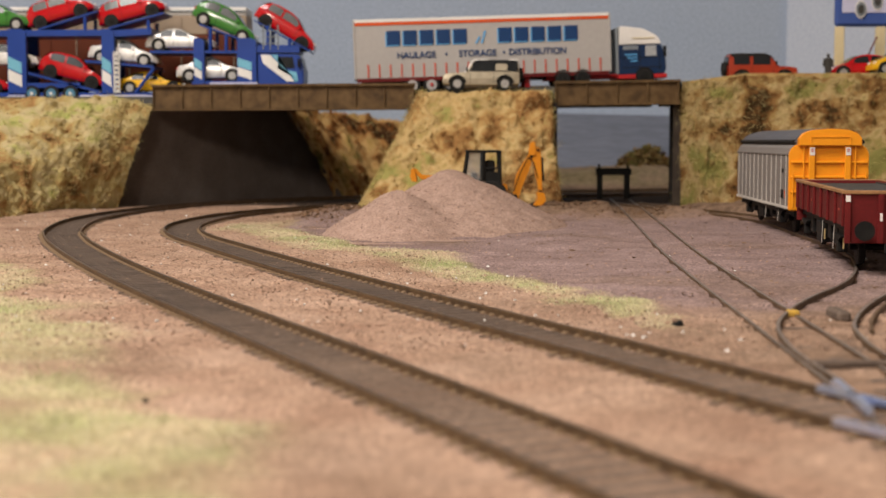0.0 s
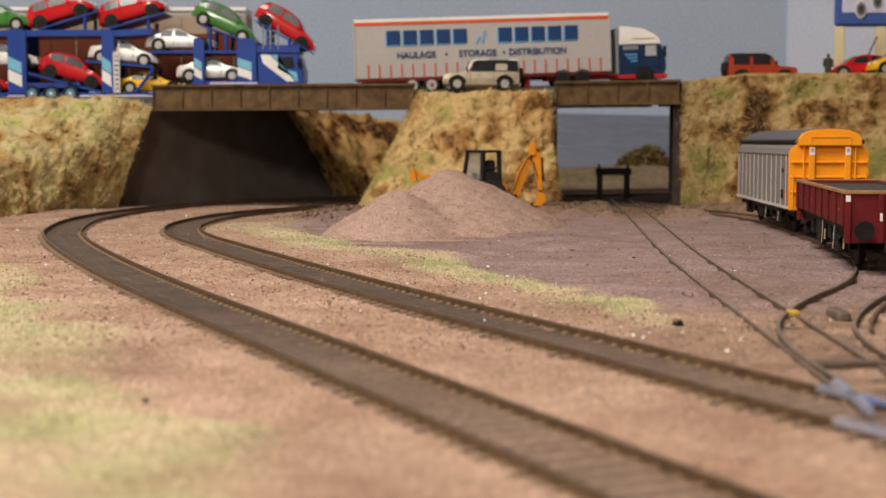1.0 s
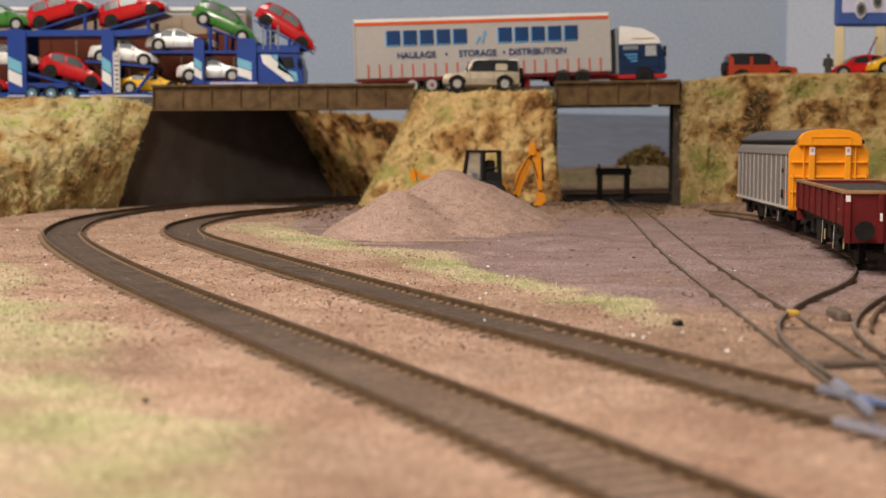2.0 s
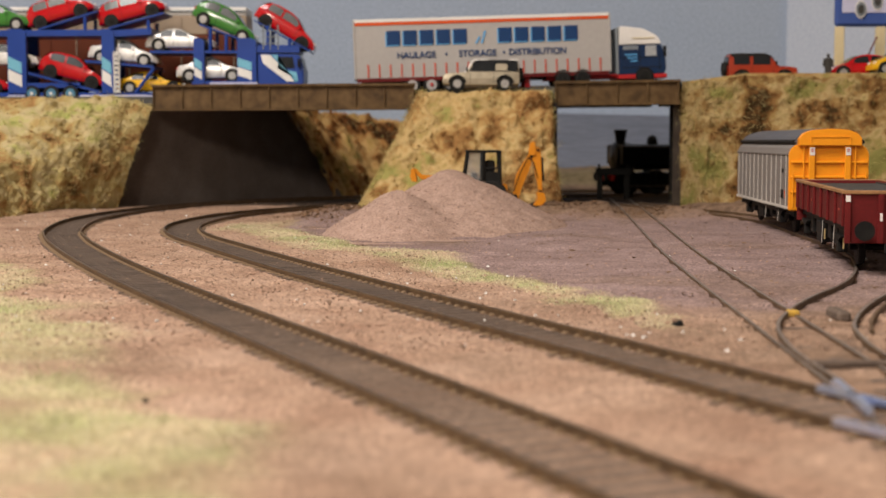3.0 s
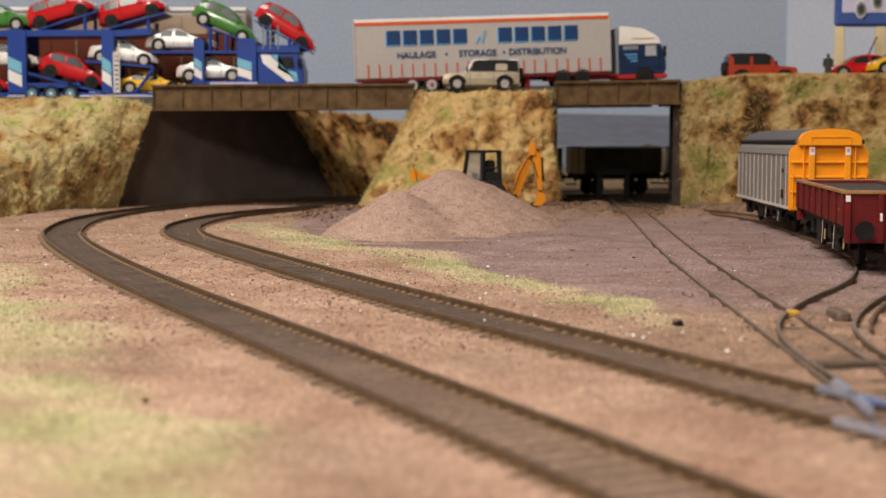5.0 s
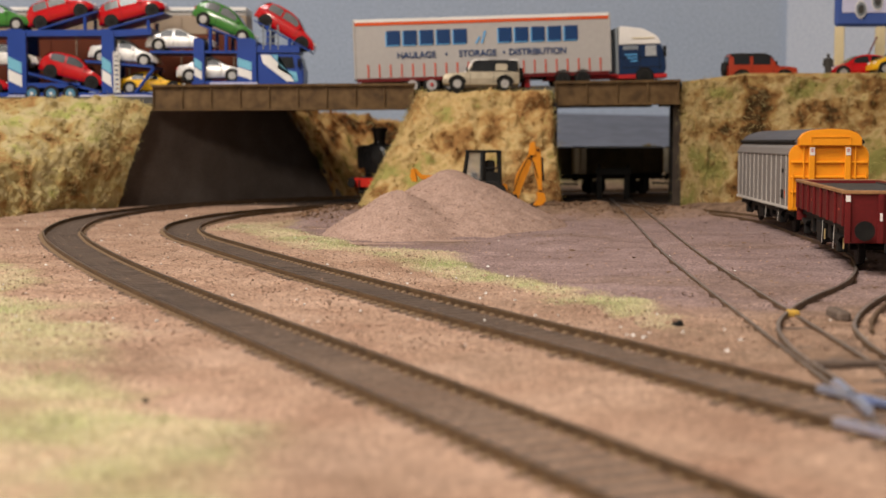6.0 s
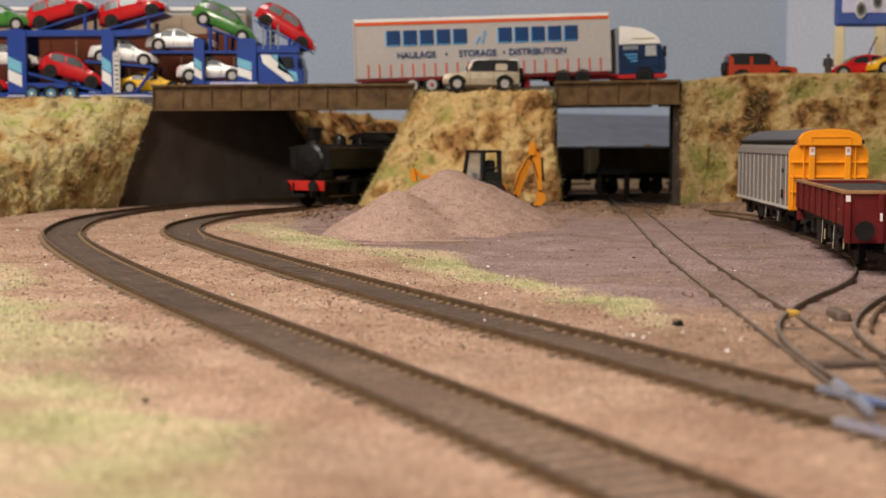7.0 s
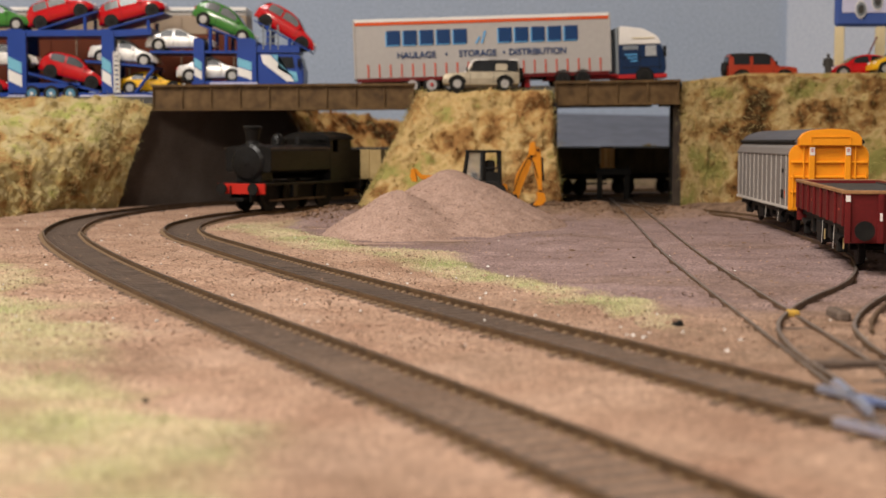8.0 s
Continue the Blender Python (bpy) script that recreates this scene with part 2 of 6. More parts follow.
# ---- the room ----
def room():
    for name, b in (("wall_north", (-1.4, 1.4, 1.75, 1.85, -0.8, 1.6)), ("wall_south", (-1.4, 1.4, -1.3, -1.2, -0.8, 1.6)), ("wall_east", (1.4, 1.5, -1.3, 1.85, -0.8, 1.6)), ("wall_west", (-1.5, -1.4, -1.3, 1.85, -0.8, 1.6)), ("floor", (-1.5, 1.5, -1.3, 1.85, -0.9, -0.8)), ("ceiling", (-1.5, 1.5, -1.3, 1.85, 1.6, 1.7))):
        tagged(part(name, boxed(*b), PLASTER if name != "floor" else BOARD), "plain cream plastered room surface", "room", kind="structure")
    base = tagged(part("baseboard", boxed(-0.95, 0.95, 0.03, 1.56, -0.05, -0.008, 0.002), BOARD), "timber baseboard under the model railway", "baseboard", kind="structure")
    for x in (-0.88, 0.88):
        for y in (0.10, 1.48):
            part("trestle_leg", boxed(x - 0.022, x + 0.022, y - 0.022, y + 0.022, -0.8, -0.05, 0.002), BOARD, base)
    back = bmesh.new()
    box(back, -0.95, 0.362, 1.50, 1.51, -0.008, 0.42)
    tagged(part("backdrop_1", back, BACKDROP), "blue-grey painted sky board behind the layout", "backdrop", kind="structure")
    side = bmesh.new()
    extrude(side, [(-0.0, -0.008), (0.62, -0.008), (0.62, 0.42), (0.0, 0.42)], 0, 0.01)
    ob = tagged(part("backdrop_2", side, BACKDROP_LIT), "blue-grey painted sky board at the corner, paler to carry its brighter light", "backdrop", kind="structure")
    ob.matrix_basis = pose(0.3605, 1.4945, 0, 0, 0, -12)
    sea = bmesh.new()
    extrude(sea, [(0.02, -0.008), (0.36, -0.008), (0.36, 0.0665), (0.02, 0.0745)], 1.490, 1.4985)
    tagged(part("backdrop_3", sea, SEA), "darker slate-blue painted strip low on the backdrop", "backdrop", kind="structure")


room()

# ---- track plan: centre lines ----
OUTER = [(0.075, 0.07), (0.045, 0.135), (0.0172, 0.1965), (-0.0002, 0.2345), (-0.0160, 0.2690), (-0.0335, 0.3070), (-0.0540, 0.3515), (-0.0815, 0.4120), (-0.1135, 0.4860), (-0.1435, 0.5610), (-0.1695, 0.633), (-0.188, 0.70), (-0.200, 0.79), (-0.196, 0.876), (-0.178, 0.955), (-0.15, 1.015), (-0.105, 1.075), (-0.05, 1.13), (0.02, 1.185), (0.10, 1.235), (0.2, 1.285), (0.35, 1.335), (0.6, 1.35)]
INNER = [(0.130, 0.09), (0.097, 0.165), (0.0625, 0.2325), (0.032, 0.30), (-0.001, 0.372), (-0.043, 0.468), (-0.088, 0.578), (-0.120, 0.662), (-0.134, 0.735), (-0.130, 0.815), (-0.112, 0.882), (-0.080, 0.942), (-0.040, 1.003), (0.010, 1.065), (0.065, 1.115), (0.125, 1.148), (0.20, 1.172), (0.35, 1.205), (0.6, 1.235), (0.74, 1.20), (0.83, 1.12), (0.855, 1.02), (0.83, 0.88)]
SIDING = [(0.070, 0.17), (0.0765, 0.235), (0.0785, 0.27), (0.0835, 0.366), (0.0885, 0.46), (0.0965, 0.585), (0.114, 0.80), (0.126, 0.95), (0.136, 1.09)]
LOOP = [(0.0812, 0.255), (0.0818, 0.286), (0.0841, 0.3092), (0.0883, 0.3322), (0.0955, 0.3539), (0.1044, 0.3757), (0.1145, 0.3967), (0.126, 0.4179), (0.1362, 0.4406), (0.1446, 0.4635), (0.1518, 0.4868), (0.165, 0.54), (0.172, 0.61), (0.178, 0.69), (0.182, 0.76), (0.178, 0.82), (0.166, 0.875), (0.150, 0.925), (0.138, 0.97), (0.131, 1.02)]
ALL_TRACKS = {"outer": curve_points(OUTER), "inner": curve_points(INNER), "siding": curve_points(SIDING), "loop": curve_points(LOOP)}


def distance_to(x, y, pts):
    """Plan distance of every grid point to a curve."""
    best = np.full(x.shape, 9.0)
    for px, py in pts[::4]:
        best = np.minimum(best, (x - px) ** 2 + (y - py) ** 2)
    return np.sqrt(best)


# ---- the ground sheet ----
def covers(x, y):
    """Yard, flock and soil cover and painted shade, 0 to 1, over the plan."""
    wob = (lattice(x, y, 0.03, 1) - 0.5) * 0.03 + (lattice(x, y, 0.008, 2) - 0.5) * 0.012
    d_in = distance_to(x, y, ALL_TRACKS["inner"][0])
    d_out = distance_to(x, y, ALL_TRACKS["outer"][0])
    yard = smoothstep(0.345, 0.40, y + wob + 0.25 * np.maximum(0, x - 0.09)) * smoothstep(0.86, 0.80, y + wob)
    # flock strip between the inner track and the yard
    strip = np.interp(y, [0.33, 0.363, 0.40, 0.45, 0.50, 0.55, 0.60, 0.66, 0.74], [0.066, 0.0535, 0.0365, 0.0190, 0.0030, -0.0170, -0.0420, -0.0700, -0.0960])
    band = np.interp(y, [0.33, 0.40, 0.46, 0.55, 0.66, 0.74], [0.007, 0.009, 0.0115, 0.020, 0.026, 0.022])
    flock = smoothstep(band * 1.15, band * 0.35, np.abs(x - strip + wob * 0.8)) * 0.9 * smoothstep(0.325, 0.36, y) * smoothstep(0.82, 0.70, y)
    yard = yard * smoothstep(0.0, 0.006, x - strip - band * 0.55 + wob * 0.4)
    # front left meadow
    meadow = smoothstep(-0.008, 0.02, -0.0533 - (y - 0.275) * 0.43 - x + wob * 1.2) * smoothstep(0.75, 0.6, y)
    flock = np.maximum(flock, meadow * (0.35 + 0.9 * lattice(x, y, 0.025, 5)))
    flock = np.clip(flock * (0.45 + 0.9 * lattice(x, y, 0.012, 6)), 0, 1)
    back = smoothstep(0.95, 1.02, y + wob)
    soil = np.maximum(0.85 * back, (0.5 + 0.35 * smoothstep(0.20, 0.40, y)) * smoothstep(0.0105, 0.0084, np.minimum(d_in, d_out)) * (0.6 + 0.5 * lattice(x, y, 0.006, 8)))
    d_s = np.minimum(distance_to(x, y, ALL_TRACKS["siding"][0]), distance_to(x, y, ALL_TRACKS["loop"][0]))
    soil = np.maximum(soil, 0.6 * smoothstep(0.013, 0.008, d_s) * smoothstep(0.50, 0.35, y) * (0.3 + lattice(x, y, 0.006, 9)))
    soil = np.maximum(soil, 0.9 * smoothstep(0.80, 0.87, y + wob) * smoothstep(0.02, 0.05, x))
    patch = lattice(x, y, 0.035, 12) * lattice(x, y, 0.09, 13)
    soil = np.maximum(soil, 0.38 * smoothstep(0.38, 0.62, patch) * smoothstep(0.012, 0.03, np.minimum(d_in, d_out)))
    crack = np.abs(lattice(x * 0.32, y, 0.009, 41) - 0.5) + 0.22 * lattice(x, y, 0.05, 42)
    soil = np.maximum(soil, 0.95 * yard * smoothstep(0.145, 0.085, crack) * smoothstep(0.38, 0.52, lattice(x, y, 0.03, 43)) * smoothstep(0.13, 0.10, x))
    soil = np.maximum(soil, 0.85 * np.exp(-((x - 0.088) / 0.034) ** 2 - ((y - 0.285) / 0.055) ** 2) * (0.5 + 0.6 * lattice(x, y, 0.008, 48)))
    soil = np.where(y > 1.34, 0.8, soil)
    soil = np.maximum(soil, 0.65 * np.exp(-((x - 0.062) / 0.03) ** 2 - ((y - 0.305) / 0.055) ** 2) * (0.35 + lattice(x, y, 0.01, 47)))
    soil = np.maximum(soil, 0.7 * np.exp(-((x + 0.058) / 0.018) ** 2 - ((y - 0.84) / 0.06) ** 2) * (0.3 + lattice(x, y, 0.008, 45)))
    soil = np.maximum(soil, 0.6 * np.exp(-((x - 0.075) / 0.03) ** 2 - ((y - 0.90) / 0.06) ** 2) * (0.3 + lattice(x, y, 0.008, 46)))
    d = np.minimum(d_in, d_out)
    # shade of the sleeper gaps, darkened into the ground between the rails
    bed_shade = smoothstep(0.0100, 0.0086, d) * (0.75 + 0.35 * lattice(x, y, 0.010, 51)) * (0.2 + 0.8 * smoothstep(0.20, 0.40, y))
    # shade beneath the bridge deck, painted on as the same near-black cover
    bed_shade = np.maximum(bed_shade, 0.85 * smoothstep(0.955, 1.01, y + wob) * smoothstep(1.36, 1.30, y))
    return yard, flock, np.clip(soil, 0, 1), np.clip(bed_shade, 0, 1), d, d_s


def ground_sheet():
    xs = np.arange(-0.90, 0.901, 0.003)
    ys = [0.06]
    while ys[-1] < 1.50:
        ys.append(ys[-1] + max(0.0011, 0.0035 * ys[-1] + 0.0003))
    ys = np.array(ys)
    x, y = np.meshgrid(xs, ys)
    yard, flock, soil, bed_shade, d, d_s = covers(x, y)
    z = -0.0019 + (lattice(x, y, 0.05, 21) - 0.5) * 0.003 * smoothstep(0.012, 0.05, np.minimum(d, d_s))
    z += ((lattice(x, y, 0.006, 22) - 0.5) * 0.0010 + (lattice(x, y, 0.0025, 23) - 0.5) * 0.0008) * (1 - 0.6 * yard) * (0.08 + 0.92 * smoothstep(0.0090, 0.0125, d))
    z += 0.0006 * flock
    z += 0.00006 * smoothstep(0.0100, 0.0084, d)
    z -= 0.0009 * yard * smoothstep(0.62, 0.75, lattice(x * 1.0, y * 2.5, 0.022, 25))
    rough = smoothstep(0.80, 0.87, y) * smoothstep(0.035, 0.06, x) * smoothstep(0.97, 0.93, y) * smoothstep(0.022, 0.030, np.abs(x - 0.124 + (0.9 - y) * 0.05) + 0.012)
    rough = rough * smoothstep(0.011, 0.018, d_s)
    rough = np.maximum(rough, np.exp(-((x + 0.060) / 0.020) ** 2 - ((y - 0.845) / 0.05) ** 2) * smoothstep(0.016, 0.028, d))
    z += np.maximum(rough, 0) * (0.0015 + 0.004 * lattice(x, y, 0.013, 27) + 0.002 * lattice(x, y, 0.004, 28))
    z += 0.016 * smoothstep(1.33, 1.42, y) * (0.6 + 0.6 * lattice(x, y, 0.05, 26))
    z += 0.008 * np.exp(-((x - 0.21) / 0.04) ** 2 - ((y - 1.45) / 0.05) ** 2)
    flock = np.maximum(flock, smoothstep(1.33, 1.37, y))
    verts = np.stack([x, y, z], -1).reshape(-1, 3)
    nx, ny = len(xs), len(ys)
    a = (np.arange(ny - 1)[:, None] * nx + np.arange(nx - 1)).ravel()
    faces = np.stack([a, a + 1, a + nx + 1, a + nx], 1)
    me = bpy.data.meshes.new("ground")
    me.from_pydata(verts.tolist(), [], faces.tolist())
    for name, values in (("yard", yard), ("flock", flock), ("soil", soil), ("bed_shade", bed_shade)):
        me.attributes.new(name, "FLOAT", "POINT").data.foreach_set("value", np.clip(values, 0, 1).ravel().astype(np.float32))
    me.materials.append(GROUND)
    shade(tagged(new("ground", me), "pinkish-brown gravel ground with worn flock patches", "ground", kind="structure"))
    return x, y, flock, z, bed_shade


GX, GY, GFLOCK, GZ, GBED_SHADE = ground_sheet()


# ---- tracks ----
RAIL_SECTION = [(-0.0011, -0.0026), (0.0011, -0.0026), (0.0011, -0.0022), (0.0003, -0.0019), (0.0003, -0.0009), (0.0005, -0.0007), (0.0005, 0.0), (-0.0005, 0.0), (-0.0005, -0.0007), (-0.0003, -0.0009), (-0.0003, -0.0019), (-0.0011, -0.0022)]


def rail(name, pts, tan, offset, parent, mat=None, a=0, b=None, head=None, sink=0.0):
    """A flat-bottomed rail swept along the curve, with its worn head as a strip of its own."""
    bm = bmesh.new()
    top = bmesh.new()
    rows, heads = [], []
    for (px, py), (tx, ty) in list(zip(pts, tan))[a:b:2]:
        nx, ny = ty, -tx
        rows.append([bm.verts.new((px + nx * (offset + u), py + ny * (offset + u), w - sink)) for u, w in RAIL_SECTION])
        heads.append([top.verts.new((px + nx * (offset + u), py + ny * (offset + u), 0.00012 - sink)) for u in (-0.00042, 0.00042)])
    for r, s in zip(rows, rows[1:]):
        for k in range(len(r)):
            bm.faces.new((r[k], r[(k + 1) % len(r)], s[(k + 1) % len(r)], s[k]))
    bm.faces.new(rows[0])
    bm.faces.new(rows[-1][::-1])
    for r, s in zip(heads, heads[1:]):
        top.faces.new((r[0], r[1], s[1], s[0]))
    ob = part(name, bm, mat or RAIL, parent)
    part("rail_head", top, head or RAILHEAD, ob, "worn bright running surface")
    return ob


def track(name, key, gauge, label, pitch=0.0054, sleeper=0.0228, stop=9.0, chairs=True, head=None, sink=0.0, bury=0.0):
    pts, tan = ALL_TRACKS[key]
    t = thing(name, Matrix(), label, "railway track", "tracks of the layout")
    for side in (-1, 1):
        rail("rail", pts, tan, side * (gauge / 2 + 0.0005), t, head=head, sink=sink)
    s0 = boxed(-sleeper / 2, sleeper / 2, -0.0011, 0.0011, -0.0042, -0.00175, 0.0001)
    first = part("sleeper", s0, SLEEPER, t)
    cb = bmesh.new()
    box(cb, -0.0018, 0.0016, -0.0007, 0.0007, -0.0022, -0.0012, 0.0004)
    chair0 = part("rail_chair", cb, CHAIR, first)
    chair0.matrix_basis = pose(gauge / 2 + 0.0008, 0, 0)
    again("rail_chair", chair0, first, pose(-gauge / 2 - 0.0008, 0, 0))
    n = 0
    s = 0.004
    while s < len(pts) * 0.002 - 0.006:
        i = int(s / 0.002)
        f = s / 0.002 - i
        s += pitch if pts[i][1] < 1.0 else 0.016
        px, py = pts[i] * (1 - f) + pts[i + 1] * f
        if pts[i][1] > stop:
            continue
        m = Matrix.Translation((px, py, rng.uniform(-0.00004, 0.00005) - bury)) @ Matrix.Rotation(math.atan2(-tan[i][0], tan[i][1]) + rng.uniform(-0.02, 0.02), 4, "Z")
        if n == 0:
            first.matrix_basis = m
            ob = first
        else:
            ob = again("sleeper", first, t, m)
            if chairs and pts[i][1] < 0.80:
                again("rail_chair", chair0, ob, pose(gauge / 2 + 0.0008, 0, 0))
                again("rail_chair", chair0, ob, pose(-gauge / 2 - 0.0008, 0, 0))
        n += 1
    return t


track("main_line_track", "outer", 0.0165, "rusty double-rail model track curving beneath the bridge")
track("main_line_track", "inner", 0.0165, "rusty curved model track beside the flock strip")
track("siding_track", "siding", 0.0130, "half-buried straight siding track in the trodden yard", sleeper=0.022, chairs=False, stop=0.33, sink=0.0012, bury=0.0004, head=SIDING_HEAD)
track("loop_track", "loop", 0.0165, "curved loop track beneath the parked goods wagons", sleeper=0.022, chairs=False, stop=0.35, sink=0.0005, bury=0.0004, head=SIDING_HEAD)


OCHRE_DAB = material("yellow_dab", [(0.42, 0.24, 0.03), (0.52, 0.32, 0.05)], 200, 0.6)


def turnout_rails():
    t = thing("turnout_blades", Matrix(), "turnout joining siding and main track, blue glint tinted into rail strips", "track turnout")
    # strips added over the rails where the painted blue glint lies
    for key, off, lo, hi in (("inner", -0.00875, 0.180, 0.221), ("inner", 0.00875, 0.205, 0.243), ("siding", -0.007, 0.222, 0.252), ("siding", 0.007, 0.200, 0.235)):
        pts, tan = ALL_TRACKS[key]
        run = [(p, q) for p, q in zip(pts, tan) if lo < p[1] < hi and p[1] < 0.3]
        bm = bmesh.new()
        rows = [[bm.verts.new((p[0] + q[1] * (off + u), p[1] - q[0] * (off + u), z)) for u, z in ((-0.0007, -0.0008), (0.0007, -0.0008), (0.0007, 0.00035), (-0.0007, 0.00035))] for p, q in run]
        for r, s in zip(rows, rows[1:]):
            for k in range(4):
                bm.faces.new((r[k], r[(k + 1) % 4], s[(k + 1) % 4], s[k]))
        bm.faces.new(rows[0])
        bm.faces.new(rows[-1][::-1])
        part("blade", bm, RAIL_GLINT, t)
    dab = bmesh.new()
    box(dab, 0.0880, 0.0910, 0.3575, 0.3610, -0.0018, -0.0001, 0.0004)
    part("paint_dab", dab, OCHRE_DAB, t, "yellow paint dab on the crossing")
    box_motor = bmesh.new()
    box(box_motor, 0.0985, 0.1020, 0.3500, 0.3620, -0.0022, 0.0006, 0.0007)
    part("point_lever", box_motor, SLEEPER, t, "dark point lever box")
    pts, tan = ALL_TRACKS["loop"]
    run = [(p, q) for p, q in zip(pts, tan) if 0.325 < p[1] < 0.392]
    bm = bmesh.new()
    rows = [[bm.verts.new((p[0] + q[1] * (0.0125 + u), p[1] - q[0] * (0.0125 + u), z)) for u, z in ((-0.0004, -0.0026), (0.0004, -0.0026), (0.0004, -0.0005), (-0.0004, -0.0005))] for p, q in run]
    for r, s in zip(rows, rows[1:]):
        for k in range(4):
            bm.faces.new((r[k], r[(k + 1) % 4], s[(k + 1) % 4], s[k]))
    bm.faces.new(rows[0])
    bm.faces.new(rows[-1][::-1])
    part("check_rail", bm, RAIL, t)
    tie = bmesh.new()
    box(tie, 0.072, 0.0935, 0.2755, 0.2785, -0.0015, -0.0003, 0.0002)
    part("tie_bar", tie, SLEEPER, t)


turnout_rails()

# ---- bridge ----
def road_height(x):
    return 0.0735 + 0.04 * max(0.0, x + 0.1)


def girder(name, x0, x1, z0, z1, y, lean):
    g = thing(name, Matrix(), "brown weathered steel plate girder of the road bridge", "bridge girder", "bridge girders")
    web = bmesh.new()
    extrude(web, [(x0, z0), (x1, z0 + lean), (x1, z1 + lean), (x0, z1)], y, y + 0.004)
    part("web", web, GIRDER, g)
    for zz, h, dy in ((z0, 0.0016, 0.002), (z1 - 0.0016, 0.0018, 0.0025)):
        fl = bmesh.new()
        extrude(fl, [(x0 - 0.0005, zz), (x1 + 0.0005, zz + lean), (x1 + 0.0005, zz + h + lean), (x0 - 0.0005, zz + h)], y - dy, y + 0.006, 0.0002)
        part("flange", fl, GIRDER, g)
    n = int((x1 - x0) / 0.0195)
    for k in range(n + 1):
        x = x0 + 0.0008 + (x1 - x0 - 0.0016) * k / n
        l = lean * k / n
        sb = bmesh.new()
        box(sb, x - 0.0005, x + 0.0005, y - 0.0016, y + 0.001, z0 + 0.0016 + l, z1 - 0.0016 + l, 0.0002)
        part("stiffener", sb, GIRDER, g)
    return g


girder("bridge_girder", -0.1985, -0.0195, 0.0634, 0.0812, 0.970, 0.0010)
girder("bridge_girder", 0.0765, 0.1615, 0.0668, 0.0835, 0.970, 0.0012)


def deck():
    bm = bmesh.new()
    xs = [-0.62, -0.3, -0.1, 0.0, 0.1, 0.2, 0.3, 0.45, 0.62]
    out = [(x, road_height(x)) for x in xs] + [(x, road_height(x) - 0.005) for x in xs[::-1]]
    extrude(bm, out, 0.9775, 1.125)
    tagged(part("road", bm, ASPHALT), "dark grey road deck carried over the railway", "road", kind="structure")
    back = girder("bridge_girder", -0.20, 0.165, 0.066, 0.0835, 1.127, 0.004)


deck()


def skew_wall():
    bm = bmesh.new()
    plate(bm, [(0.1585, 0.976, -0.003), (0.1640, 0.976, -0.003), (0.1850, 1.125, -0.003), (0.1795, 1.125, -0.003)], (0, 0, 0.0735))
    return bm


def abutments():
    bm = bmesh.new()
    low = [(-0.2275, 0.968), (-0.080, 1.137), (-0.110, 1.19), (-0.30, 1.08)]
    high = [(-0.2010, 0.9765), (-0.123, 1.1025), (-0.125, 1.19), (-0.30, 1.08)]
    a = [bm.verts.new((x, y, -0.003)) for x, y in low]
    b = [bm.verts.new((x, y, 0.0685)) for x, y in high]
    bm.faces.new(a[::-1])
    bm.faces.new(b)
    for i in range(1, 4):
        j = (i + 1) % 4
        bm.faces.new((a[i], a[j], b[j], b[i]))
    n = 14
    grid = [[bm.verts.new((a[0].co.lerp(a[1].co, u / n)).lerp(b[0].co.lerp(b[1].co, u / n), v / n)) for v in range(n + 1)] for u in range(n + 1)]
    for u in range(n):
        for v in range(n):
            bm.faces.new((grid[u][v], grid[u + 1][v], grid[u + 1][v + 1], grid[u][v + 1]))
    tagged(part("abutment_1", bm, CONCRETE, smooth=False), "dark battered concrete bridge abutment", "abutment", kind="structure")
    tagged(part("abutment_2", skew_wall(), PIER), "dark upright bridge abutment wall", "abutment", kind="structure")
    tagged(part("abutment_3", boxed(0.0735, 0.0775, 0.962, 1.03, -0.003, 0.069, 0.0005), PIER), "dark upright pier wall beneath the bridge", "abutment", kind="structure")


abutments()


# ---- banks ----
def along(points, u):
    s = np.linspace(0, 1, len(points))
    p = np.array(points)
    return np.array([np.interp(u, s, p[:, k]) for k in range(p.shape[1])])


